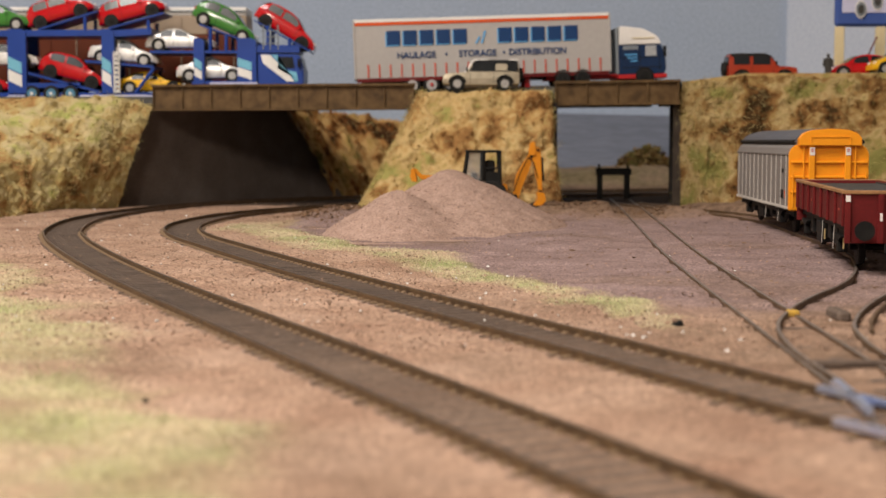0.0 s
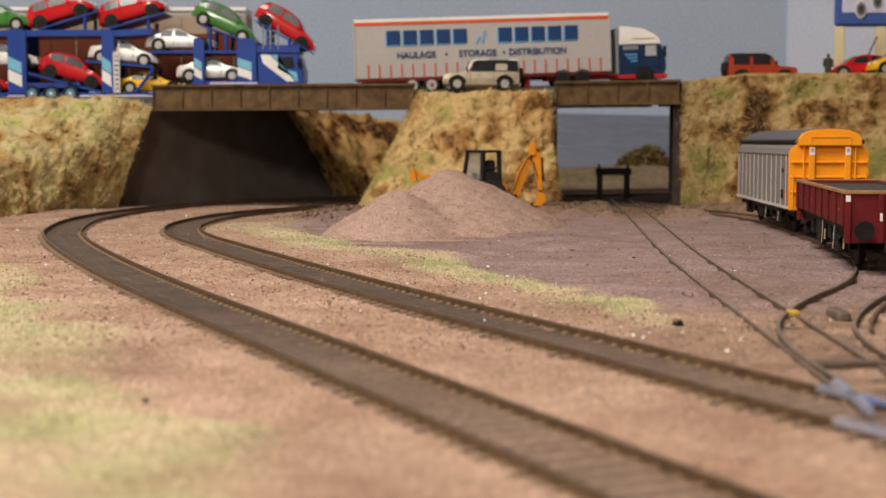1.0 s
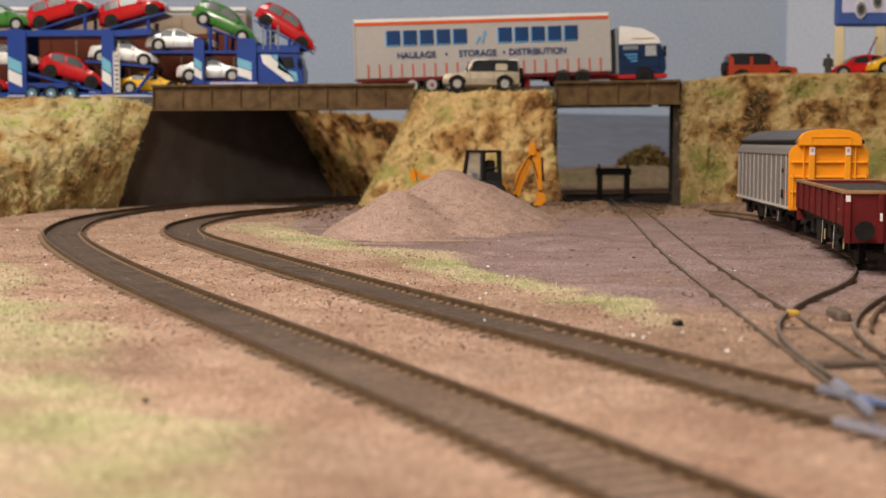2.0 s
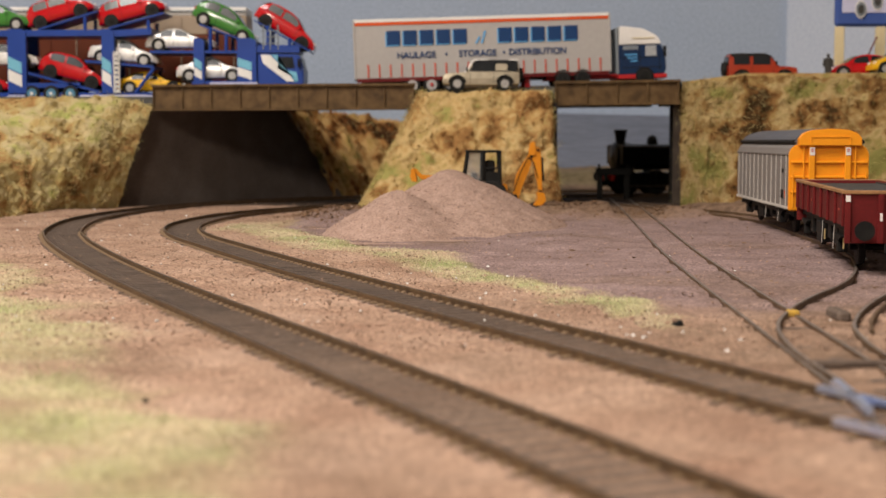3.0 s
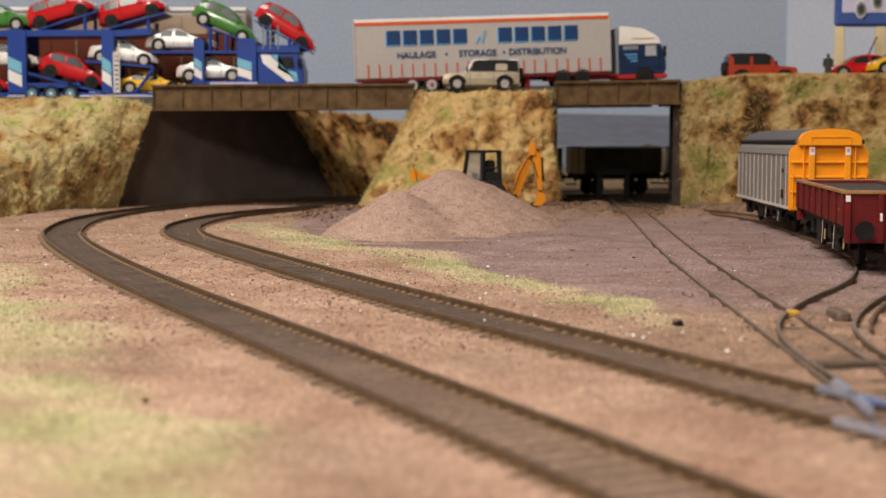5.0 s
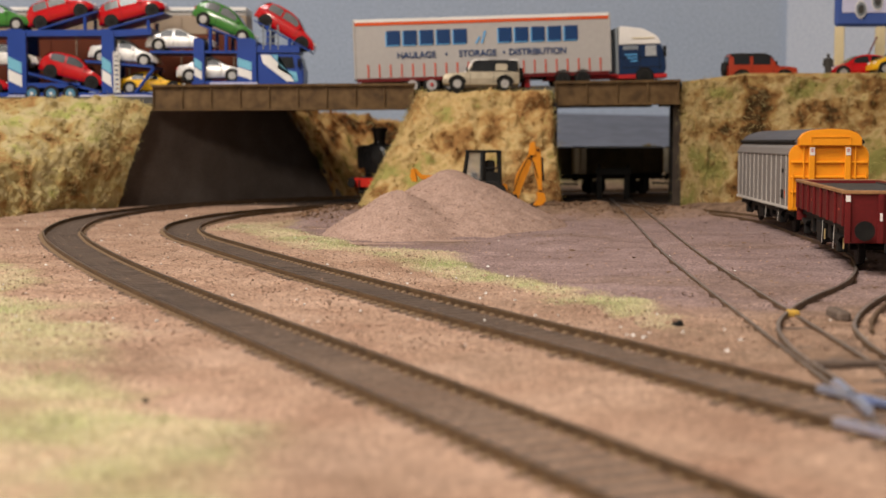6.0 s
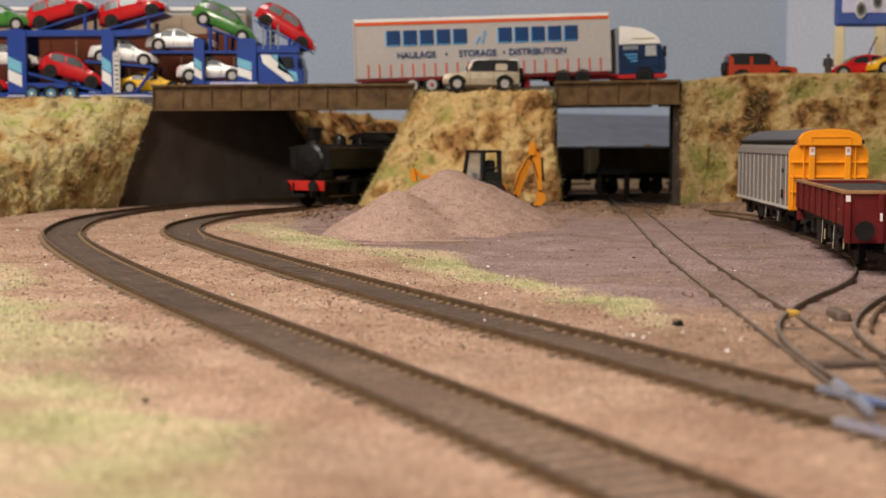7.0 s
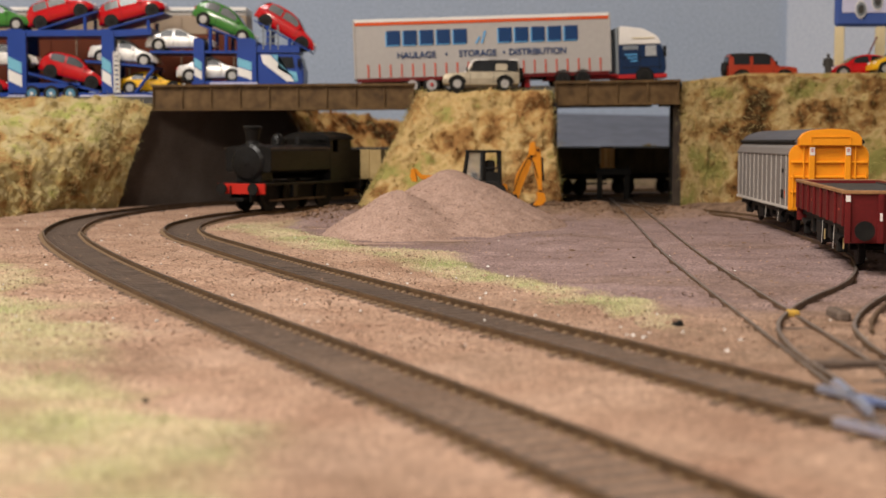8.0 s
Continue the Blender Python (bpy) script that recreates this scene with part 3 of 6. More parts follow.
def bank(name, base, top, mat, clump_mat, label, lump=0.006, bulge=0.01, count=2500, nu=150, nv=50, back=0.05, seed=1, fibre=900, shape=0.85):
    """A flock-covered slope from a base line to a top line, lumpy, with clumps and fibres stuck to it."""
    verts, faces = [], []
    for i in range(nu + 1):
        u = i / nu
        b, t = along(base, u), along(top, u)
        for j in range(nv + 1):
            v = j / nv
            if v < 0.8:
                w = v / 0.8
                s = w ** shape
                p = Vector((b[0] + (t[0] - b[0]) * w, b[1] + (t[1] - b[1]) * w, -0.004 + (t[2] + 0.004) * s))
                p.y -= bulge * math.sin(w * math.pi) * 0.5
                p.z += bulge * math.sin(w * math.pi) * 0.4
            else:
                w = (v - 0.8) / 0.2
                p = Vector((t[0], t[1] + back * w, t[2] - 0.002 * w))
            f = (noise.fractal(p * 38 + Vector((seed, 0, 0)), 0.7, 2.0, 5) * 0.9 + noise.noise(p * 90 + Vector((0, seed, 0))) * 0.8 + noise.noise(p * 190 + Vector((0, 0, seed))) * 0.35) * lump
            g = noise.noise(p * 260) * lump * 0.28
            k = min(1, 6 * (1 - v), 6 * v + 0.3) if v > 0.8 else 1
            verts.append(p + Vector((0.3, -0.75, 0.45)) * (f + g) * k)
    for i in range(nu):
        for j in range(nv):
            a = i * (nv + 1) + j
            faces.append((a, a + nv + 1, a + nv + 2, a + 1))
    me = bpy.data.meshes.new(name)
    me.from_pydata([tuple(v) for v in verts], [], faces)
    me.materials.append(mat)
    ob = shade(tagged(new(name, me), label, "embankment", kind="structure"))
    # clumps: small crumpled lumps of foam
    r = random.Random(seed)
    cv, cf, fv, ff = [], [], [], []
    for _ in range(count):
        p = verts[r.randrange(len(verts))]
        s = r.uniform(0.0003, 0.0010) * (1.8 if r.random() < 0.10 else 1)
        o = len(cv)
        for d in ((1, 0, 0), (-1, 0, 0), (0, 1, 0), (0, -1, 0), (0, 0, 1), (0, 0, -1)):
            cv.append((p.x + (d[0] + r.uniform(-.5, .5)) * s, p.y + (d[1] + r.uniform(-.5, .5)) * s, p.z + (d[2] + r.uniform(-.5, .5)) * s))
        for t in ((0, 2, 4), (2, 1, 4), (1, 3, 4), (3, 0, 4), (2, 0, 5), (1, 2, 5), (3, 1, 5), (0, 3, 5)):
            cf.append(tuple(o + q for q in t))
    for _ in range(fibre):
        p = verts[r.randrange(len(verts))]
        d = Vector((r.uniform(-1, 1), r.uniform(-1, 0), r.uniform(-.4, 0.9))).normalized() * (r.uniform(0.0015, 0.0045) if r.random() < 0.85 else r.uniform(0.004, 0.008))
        w = Vector((r.uniform(-1, 1), 0, r.uniform(-1, 1))) * 0.00009
        o = len(fv)
        mid = p + d * 0.6 + Vector((0, 0, 0.0006))
        fv += [tuple(p - w), tuple(p + w), tuple(mid + w), tuple(mid - w), tuple(p + d - Vector((0, 0, 0.0006)))]
        ff += [(o, o + 1, o + 2, o + 3), (o + 3, o + 2, o + 4)]
    for nm, v, f, m in (("foam_clumps", cv, cf, clump_mat), ("fibres", fv, ff, STRAW)):
        me = bpy.data.meshes.new(nm)
        me.from_pydata(v, [], f)
        me.materials.append(m)
        c = tagged(new(nm, me), "", kind="stuff")
        c.parent = ob
    return ob


bank("bank_1", [(-0.62, 0.60), (-0.40, 0.70), (-0.27, 0.79), (-0.256, 0.86), (-0.244, 0.910), (-0.2215, 0.958)], [(-0.62, 0.95, 0.072), (-0.40, 0.965, 0.072), (-0.27, 0.972, 0.072), (-0.225, 0.974, 0.072), (-0.210, 0.972, 0.071), (-0.1985, 0.9665, 0.0655)], BANK_GREEN, CLUMP_GREEN, "grassy flock-covered embankment beside the bridge", seed=3, count=5000, nu=260, nv=90, fibre=11000, shape=1.2)
bank("bank_2", [(-0.028, 0.992), (-0.045, 0.962), (-0.0600, 0.936), (-0.053, 0.914), (-0.01, 0.908), (0.04, 0.916), (0.078, 0.930), (0.080, 0.96), (0.080, 1.03)], [(-0.020, 0.986, 0.074), (-0.020, 0.978, 0.0745), (-0.017, 0.970, 0.0745), (-0.014, 0.965, 0.0750), (0.0, 0.962, 0.0755), (0.04, 0.958, 0.0765), (0.071, 0.958, 0.0765), (0.0735, 0.97, 0.075), (0.074, 1.03, 0.074)], BANK, CLUMP, "steep straw-coloured flock bank between the two bridge spans", bulge=0.003, lump=0.0052, shape=1.15, seed=9, count=3500, nu=200, nv=90, back=0.02, fibre=7000)
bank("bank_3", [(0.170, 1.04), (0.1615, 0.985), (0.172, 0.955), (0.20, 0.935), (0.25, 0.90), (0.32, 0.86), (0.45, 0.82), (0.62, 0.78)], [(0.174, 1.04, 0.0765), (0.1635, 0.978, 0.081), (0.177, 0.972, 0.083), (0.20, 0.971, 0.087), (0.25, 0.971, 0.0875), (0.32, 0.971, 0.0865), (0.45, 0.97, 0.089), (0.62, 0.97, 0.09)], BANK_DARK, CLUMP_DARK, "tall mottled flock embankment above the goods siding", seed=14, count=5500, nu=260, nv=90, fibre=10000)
bank("bank_4", [(-0.086, 1.128), (-0.068, 1.185), (-0.05, 1.235), (0.0, 1.28), (0.06, 1.33), (0.12, 1.36)], [(-0.127, 1.100, 0.069), (-0.118, 1.21, 0.069), (-0.095, 1.28, 0.068), (-0.055, 1.34, 0.064), (-0.02, 1.40, 0.056), (0.06, 1.44, 0.02)], BANK_BROWN, CLUMP_BROWN, "russet brown flock bank behind the bridge", seed=21, count=2600, back=0.03, fibre=4000)


# ---- gravel heap ----
def heap():
    n = 90
    verts, faces = [], []
    for i in range(n + 1):
        for j in range(n + 1):
            u, v = i / n * 2 - 1, j / n * 2 - 1
            x, y = 0.004 + u * 0.075, 0.735 + v * 0.105
            main = 0.0325 * max(0, 1 - math.sqrt(((x - 0.003) / (0.052 if x < 0.003 else 0.066)) ** 2 + ((y - 0.755) / 0.088) ** 2 + 0.004)) ** 0.92
            low = 0.0232 * max(0, 1 - math.sqrt(((x + 0.022) / 0.038) ** 2 + ((y - 0.705) / 0.056) ** 2 + 0.006)) ** 0.9
            k = 0.004
            h = max(main, low) + k * math.exp(-abs(main - low) / k) * 0.25 * (1 if min(main, low) > 0.001 else 0)
            p = Vector((x, y, 0))
            h += (noise.noise(p * 90) * 0.0012 + noise.noise(p * 500) * 0.0005) * min(1, h / 0.004)
            verts.append((x, y, -0.0032 + h * 1.02))
    for i in range(n):
        for j in range(n):
            a = i * (n + 1) + j
            faces.append((a, a + n + 1, a + n + 2, a + 1))
    me = bpy.data.meshes.new("gravel_mound")
    me.from_pydata(verts, [], faces)
    me.materials.append(GRAVEL)
    return shade(tagged(new("gravel_mound", me), "pinkish fine gravel heap tipped in the yard", "gravel heap"))


heap()


# ---- rolling stock and vehicles: materials ----
def paint(name, c, rough=0.28, coat=0.5):
    d = tuple(v * 0.85 for v in c)
    return material(name, [d, c], 40, rough, spec=0.22, coat=coat * 0.4, fine=800, contrast=0.15)


ORANGE = paint("orange_paint", (0.82, 0.30, 0.012), 0.45, 0.1)
GREY_SIDE = paint("grey_van_side", (0.20, 0.18, 0.17), 0.5, 0.0)
RIB = paint("pale_rib", (0.50, 0.46, 0.42), 0.45, 0.0)
ROOF = paint("dark_slate_roof", (0.085, 0.085, 0.10), 0.5, 0.0)
MAROON = material("maroon_wagon", [(0.085, 0.006, 0.007), (0.125, 0.010, 0.010)], 60, 0.5, fine=900, bump=0.00005, spec=0.2)
RIM = material("worn_brown_rim", [(0.20, 0.095, 0.036), (0.31, 0.155, 0.060)], 150, 0.6)
DARK = material("dark_wagon_floor", [(0.022, 0.021, 0.020), (0.036, 0.033, 0.032)], 150, 0.8)
BLACK = material("black_underframe", [(0.006, 0.0055, 0.0055), (0.012, 0.011, 0.010)], 200, 0.6, spec=0.15)
LOCO = material("black_engine", [(0.005, 0.0048, 0.0050), (0.009, 0.0086, 0.0090)], 150, 0.3, spec=0.18)
BUFFER_RED = paint("red_buffer_beam", (0.45, 0.020, 0.012), 0.5, 0.0)
BROWN_WAGON = material("brown_goods_side", [(0.060, 0.045, 0.025), (0.090, 0.066, 0.036)], 100, 0.7, spec=0.2)
BUFF_END = material("buff_goods_end", [(0.32, 0.225, 0.095), (0.40, 0.29, 0.13)], 100, 0.7)
CREAM_END = material("cream_goods_end", [(0.38, 0.33, 0.23), (0.45, 0.40, 0.3)], 100, 0.7)
OCHRE_END = material("ochre_goods_end", [(0.46, 0.24, 0.05), (0.55, 0.30, 0.07)], 100, 0.7)
BLUE = paint("blue_transporter", (0.013, 0.046, 0.25), 0.35, 0.3)
TEAL = paint("pale_blue_stripe", (0.16, 0.42, 0.56), 0.4, 0.2)
WHITE = paint("white_paint", (0.72, 0.69, 0.66), 0.4, 0.2)
LILAC = paint("pale_sill", (0.5, 0.5, 0.66), 0.4, 0.2)
RED = paint("red_car_paint", (0.45, 0.006, 0.010), 0.18, 1.4)
GREEN = paint("green_car_paint", (0.045, 0.18, 0.03), 0.2, 1.2)
SILVER = material("silver_car_paint", [(0.62, 0.60, 0.58), (0.72, 0.70, 0.68)], 40, 0.28, metal=0.15, coat=0.6)
YELLOW = paint("yellow_car_paint", (0.75, 0.42, 0.012), 0.22, 0.7)
CHAMPAGNE = material("champagne_paint", [(0.32, 0.275, 0.20), (0.38, 0.33, 0.245)], 40, 0.35, metal=0.35, coat=0.4)
JEEP_ORANGE = paint("orange_red_paint", (0.60, 0.085, 0.02), 0.35, 0.3)
GLASS = material("dark_window", [(0.012, 0.013, 0.015), (0.02, 0.022, 0.024)], 60, 0.2, spec=0.15)
TINTED = material("tinted_window", [(0.10, 0.105, 0.11), (0.16, 0.165, 0.17)], 60, 0.15)
CLEAR = material("pale_window", [(0.30, 0.31, 0.32), (0.38, 0.39, 0.4)], 60, 0.15)
TYRE = material("black_tyre", [(0.010, 0.009, 0.009), (0.016, 0.015, 0.014)], 400, 0.7, spec=0.2)
ALLOY = material("alloy_rim", [(0.30, 0.29, 0.28), (0.40, 0.385, 0.37)], 100, 0.4, metal=0.5)
BLUE_RIM = paint("pale_blue_rim", (0.075, 0.20, 0.30), 0.45, 0.1)
LAMP = material("lamp_lens", [(0.75, 0.74, 0.7), (0.85, 0.84, 0.8)], 100, 0.12)
TAIL = paint("red_lens", (0.45, 0.01, 0.01), 0.15, 0.5)
CURTAIN = material("grey_curtain", [(0.335, 0.31, 0.295), (0.36, 0.335, 0.32)], 15, 0.6, fine=300, contrast=0.1)
CAB_NAVY = paint("navy_cab", (0.008, 0.024, 0.070), 0.4, 0.2)
RIM_GREY = paint("pale_grey_rim", (0.36, 0.34, 0.33), 0.5, 0.0)
NAVY = paint("navy_lettering", (0.009, 0.04, 0.13), 0.5, 0.0)
SKY_TRIM = paint("light_blue_trim", (0.10, 0.33, 0.62), 0.5, 0.0)
STRAP = paint("red_strap", (0.50, 0.10, 0.07), 0.6, 0.0)
CHASSIS_RED = paint("red_chassis", (0.42, 0.02, 0.022), 0.45, 0.1)
CREAM = paint("cream_post", (0.62, 0.52, 0.32), 0.5, 0.1)
LORRY_BROWN = paint("brown_lorry_side", (0.13, 0.03, 0.012), 0.5, 0.1)
LORRY_CREAM = paint("cream_lorry_side", (0.33, 0.25, 0.18), 0.5, 0.1)
MESH_GREY = paint("grey_rail", (0.2, 0.22, 0.24), 0.5, 0.0)
DIGGER = paint("digger_yellow", (0.64, 0.225, 0.010), 0.45, 0.1)
COAT = material("dark_coat", [(0.03, 0.028, 0.025), (0.05, 0.045, 0.04)], 300, 0.9)


def wheel(parent, x, y, z, r, w, rim_mat, axis="y", tyre=None):
    """Tyre with a rim and hub, axle along local y or x."""
    turn = Matrix.Rotation(math.radians(90), 4, "X" if axis == "y" else "Y")
    m = Matrix.Translation((x, y, z)) @ turn
    bm = bmesh.new()
    revolve(bm, [(r * 0.6, -w / 2), (r * 0.92, -w / 2), (r, -w * 0.3), (r, w * 0.3), (r * 0.92, w / 2), (r * 0.6, w / 2)], m, 20)
    ob = part("wheel", bm, tyre or TYRE, parent, smooth=False)
    for s in (-1, 1):
        rb = bmesh.new()
        revolve(rb, [(r * 0.62, 0), (r * 0.60, w * 0.05), (r * 0.50, w * 0.03), (r * 0.24, w * 0.05), (r * 0.18, w * 0.12)], m @ Matrix.Translation((0, 0, s * w / 2)) @ Matrix.Diagonal((1, 1, s, 1)), 16)
        part("rim", rb, rim_mat, ob)
        if rim_mat is BLUE_RIM or rim_mat is RIM_GREY:
            hb = bmesh.new()
            revolve(hb, [(r * 0.22, w * 0.02), (r * 0.20, w * 0.16)], m @ Matrix.Translation((0, 0, s * w / 2)) @ Matrix.Diagonal((1, 1, s, 1)), 12)
            part("hub", hb, WHITE if rim_mat is BLUE_RIM else CHASSIS_RED, ob)
    return ob


STYLES = {
    # roofline (share of length, share of height), waist height, roof width share, windscreen, rear window, side windows
    "hatch": ([(-0.5, 0.30), (-0.497, 0.52), (-0.475, 0.66), (-0.44, 0.78), (-0.37, 0.93), (-0.26, 0.99), (-0.08, 1.0), (0.02, 0.965), (0.11, 0.86), (0.235, 0.66), (0.30, 0.605), (0.40, 0.53), (0.465, 0.44), (0.495, 0.34), (0.5, 0.24)], 0.60, 0.76, (0.045, 0.235), (-0.462, -0.375), ((-0.36, -0.15), (-0.12, 0.13))),
    "saloon": ([(-0.5, 0.32), (-0.495, 0.52), (-0.46, 0.63), (-0.34, 0.665), (-0.21, 0.90), (-0.10, 0.99), (0.0, 0.985), (0.08, 0.89), (0.215, 0.64), (0.40, 0.53), (0.47, 0.44), (0.497, 0.33), (0.5, 0.24)], 0.60, 0.75, (0.035, 0.21), (-0.325, -0.20), ((-0.25, -0.09), (-0.06, 0.12))),
    "coupe": ([(-0.5, 0.34), (-0.495, 0.54), (-0.45, 0.66), (-0.34, 0.76), (-0.20, 0.95), (-0.09, 1.0), (0.0, 0.96), (0.09, 0.82), (0.20, 0.62), (0.38, 0.49), (0.47, 0.38), (0.497, 0.29), (0.5, 0.22)], 0.60, 0.72, (0.02, 0.19), (-0.36, -0.20), ((-0.28, -0.11), (-0.08, 0.10))),
    "jeep": ([(-0.5, 0.30), (-0.499, 0.58), (-0.492, 0.90), (-0.475, 0.985), (-0.35, 1.0), (0.06, 1.0), (0.10, 0.965), (0.205, 0.63), (0.225, 0.60), (0.44, 0.565), (0.485, 0.53), (0.499, 0.42), (0.5, 0.28)], 0.60, 0.84, (0.11, 0.198), (-0.4985, -0.4915), ((-0.43, -0.20), (-0.15, 0.10))),
}


class Shell:
    """The outer skin of a small car as functions of the place along it."""

    def __init__(self, style, length, width, height):
        line, self.waist, self.roof, self.screen, self.rear, self.sides = STYLES[style]
        self.l, self.w, self.h, self.boxy = length, width, height, style == "jeep"
        self.x = np.array([p[0] for p in line])
        self.z = np.array([p[1] for p in line])

    def top(self, x):
        if self.boxy:
            return float(np.interp(x, self.x, self.z))
        return float(np.mean([np.interp(min(0.5, max(-0.5, x + d)), self.x, self.z) for d in (-0.02, -0.01, 0, 0.01, 0.02)]))

    def half(self, x):
        return self.w / 2 * (1 - (0.05 if self.boxy else 0.20) * abs(2 * x) ** 5)

    def side(self, x, v):
        """Half-width and height at share v of the way from the waist to the roof."""
        t, b = self.top(x), min(self.waist, self.top(x) - 0.015)
        z = b + (t - b) * v
        lean = max(0.0, (z - self.waist) / (1 - self.waist))
        return self.half(x) * (0.97 + (self.roof - 0.97) * lean), z

    def section(self, x):
        t, hw = self.top(x), self.half(x)
        low = 0.15 + 0.05 * abs(2 * x) ** 4
        b = min(self.waist, t - 0.015)
        pts = [(0.88 * hw, low), (0.985 * hw, low + 0.05), (hw, low + (b - low) * 0.55), (0.97 * hw, b)]
        for v in (0.5, 0.86):
            pts.append(self.side(x, v))
        w, z = self.side(x, 1.0)
        pts += [(w * 0.84, z - 0.012), (w * 0.45, z)]
        return [Vector((x * self.l, -w, z * self.h)) for w, z in pts] + [Vector((x * self.l, w, z * self.h)) for w, z in pts[::-1]]


def strip(rows):
    bm = bmesh.new()
    vs = [[bm.verts.new(p) for p in r] for r in rows]
    for a, b in zip(vs, vs[1:]):
        for k in range(len(a) - 1):
            bm.faces.new((a[k], a[k + 1], b[k + 1], b[k]))
    return bm


def car(name, m, colour, label, style="hatch", length=0.050, width=0.0215, height=0.0190, roof=None, rim_mat=None, group="", glass=None):
    """A die-cast car: skin, roof, windows, wheels, lamps. Front towards +x; stands on z = 0."""
    c = thing(name, m, label, "car", group)
    sh = Shell(style, length, width, height)
    body = bmesh.new()
    stations = sorted(set([-0.5, -0.4985, -0.495, -0.485, 0.485, 0.495, 0.4985, 0.5] + [round(float(v), 4) for v in np.linspace(-0.47, 0.47, 38)]))
    rows = [[body.verts.new(p) for p in sh.section(x)] for x in stations]
    for a, b in zip(rows, rows[1:]):
        for i in range(len(a)):
            j = (i + 1) % len(a)
            body.faces.new((a[i], a[j], b[j], b[i]))
    body.faces.new(rows[0])
    body.faces.new(rows[-1][::-1])
    part("body", body, colour, c, smooth=style != "jeep")
    g = glass or GLASS
    for s in (-1, 1):
        for a, b in sh.sides:
            skin = []
            for x in np.linspace(a, b, 9):
                row = []
                edge = min(1.0, 4 * min(x - a, b - x) / (b - a) + 0.72)
                for v in (0.10, 0.45, 0.55 + 0.27 * edge):
                    w, z = sh.side(x, v)
                    row.append((x * length, s * (w + 0.00022), z * height))
                skin.append(row)
            part("side_window", strip(skin), g, c)
        if style != "jeep":
            mi = bmesh.new()
            box(mi, sh.screen[1] * length - 0.0040, sh.screen[1] * length - 0.0026, s * width * 0.47, s * (width * 0.5 + 0.0013), 0.60 * height, 0.69 * height, 0.0003)
            part("wing_mirror", mi, colour, c)
        for at in (sh.sides[1][0] - 0.015, sh.sides[1][1] + 0.04):
            seam = [[(at * length + dx, s * (sh.half(at) * k + 0.00012), z * height) for k, z in ((0.985, 0.22), (1.0, 0.40), (0.985, 0.575))] for dx in (-0.00012, 0.00012)]
            part("door_seam", strip(seam), BLACK, c)
    for nm, (a, b) in (("windscreen", sh.screen), ("rear_window", sh.rear)):
        skin = []
        for x in np.linspace(a, b, 7):
            w, z = sh.side(x, 1.0)
            out = 0.0003 if nm == "windscreen" else -0.0003
            skin.append([(x * length + out, k * w * 0.86, z * height + 0.00025) for k in (-1, -0.5, 0, 0.5, 1)])
        part(nm, strip(skin), g, c)
    if roof:
        skin = []
        for x in np.linspace(-0.47, sh.screen[0], 8):
            w, z = sh.side(x, 0.80)
            w1, z1 = sh.side(x, 1.0)
            skin.append([(x * length, y, zz * height + 0.0003) for y, zz in ((-w - 0.0003, z - 0.03), (-w1 - 0.0001, z1 - 0.01), (-w1 * 0.8, z1), (w1 * 0.8, z1), (w1 + 0.0001, z1 - 0.01), (w + 0.0003, z - 0.03))])
        part("roof", strip(skin), roof, c)
    for s in (-1, 1):
        h = bmesh.new()
        box(h, 0.445 * length, 0.478 * length, s * width * 0.24, s * width * 0.40, 0.38 * height, 0.46 * height, 0.0004)
        part("headlight", h, LAMP, c)
        t = bmesh.new()
        box(t, -0.502 * length, -0.478 * length, s * width * 0.28, s * width * 0.41, 0.44 * height, 0.57 * height, 0.0004)
        part("tail_light", t, TAIL, c)
    r = 0.0044 if style != "jeep" else 0.0046
    for x in (-0.31, 0.31):
        for s in (-1, 1):
            arch = bmesh.new()
            rod(arch, (x * length, s * (width / 2 - 0.0025), r), (x * length, s * (width / 2 + 0.00005), r), r * 1.16, None, 20)
            part("wheel_arch", arch, BLACK, c)
            wheel(c, x * length, s * (width / 2 - 0.0012), r, r, 0.003, rim_mat or ALLOY)
    for x0, x1 in ((0.480, 0.504), (-0.504, -0.480)):
        bp = bmesh.new()
        box(bp, x0 * length, x1 * length, -width * 0.41, width * 0.41, 0.18 * height, 0.27 * height, 0.0004)
        part("bumper", bp, colour if style != "jeep" else BLACK, c)
    return c


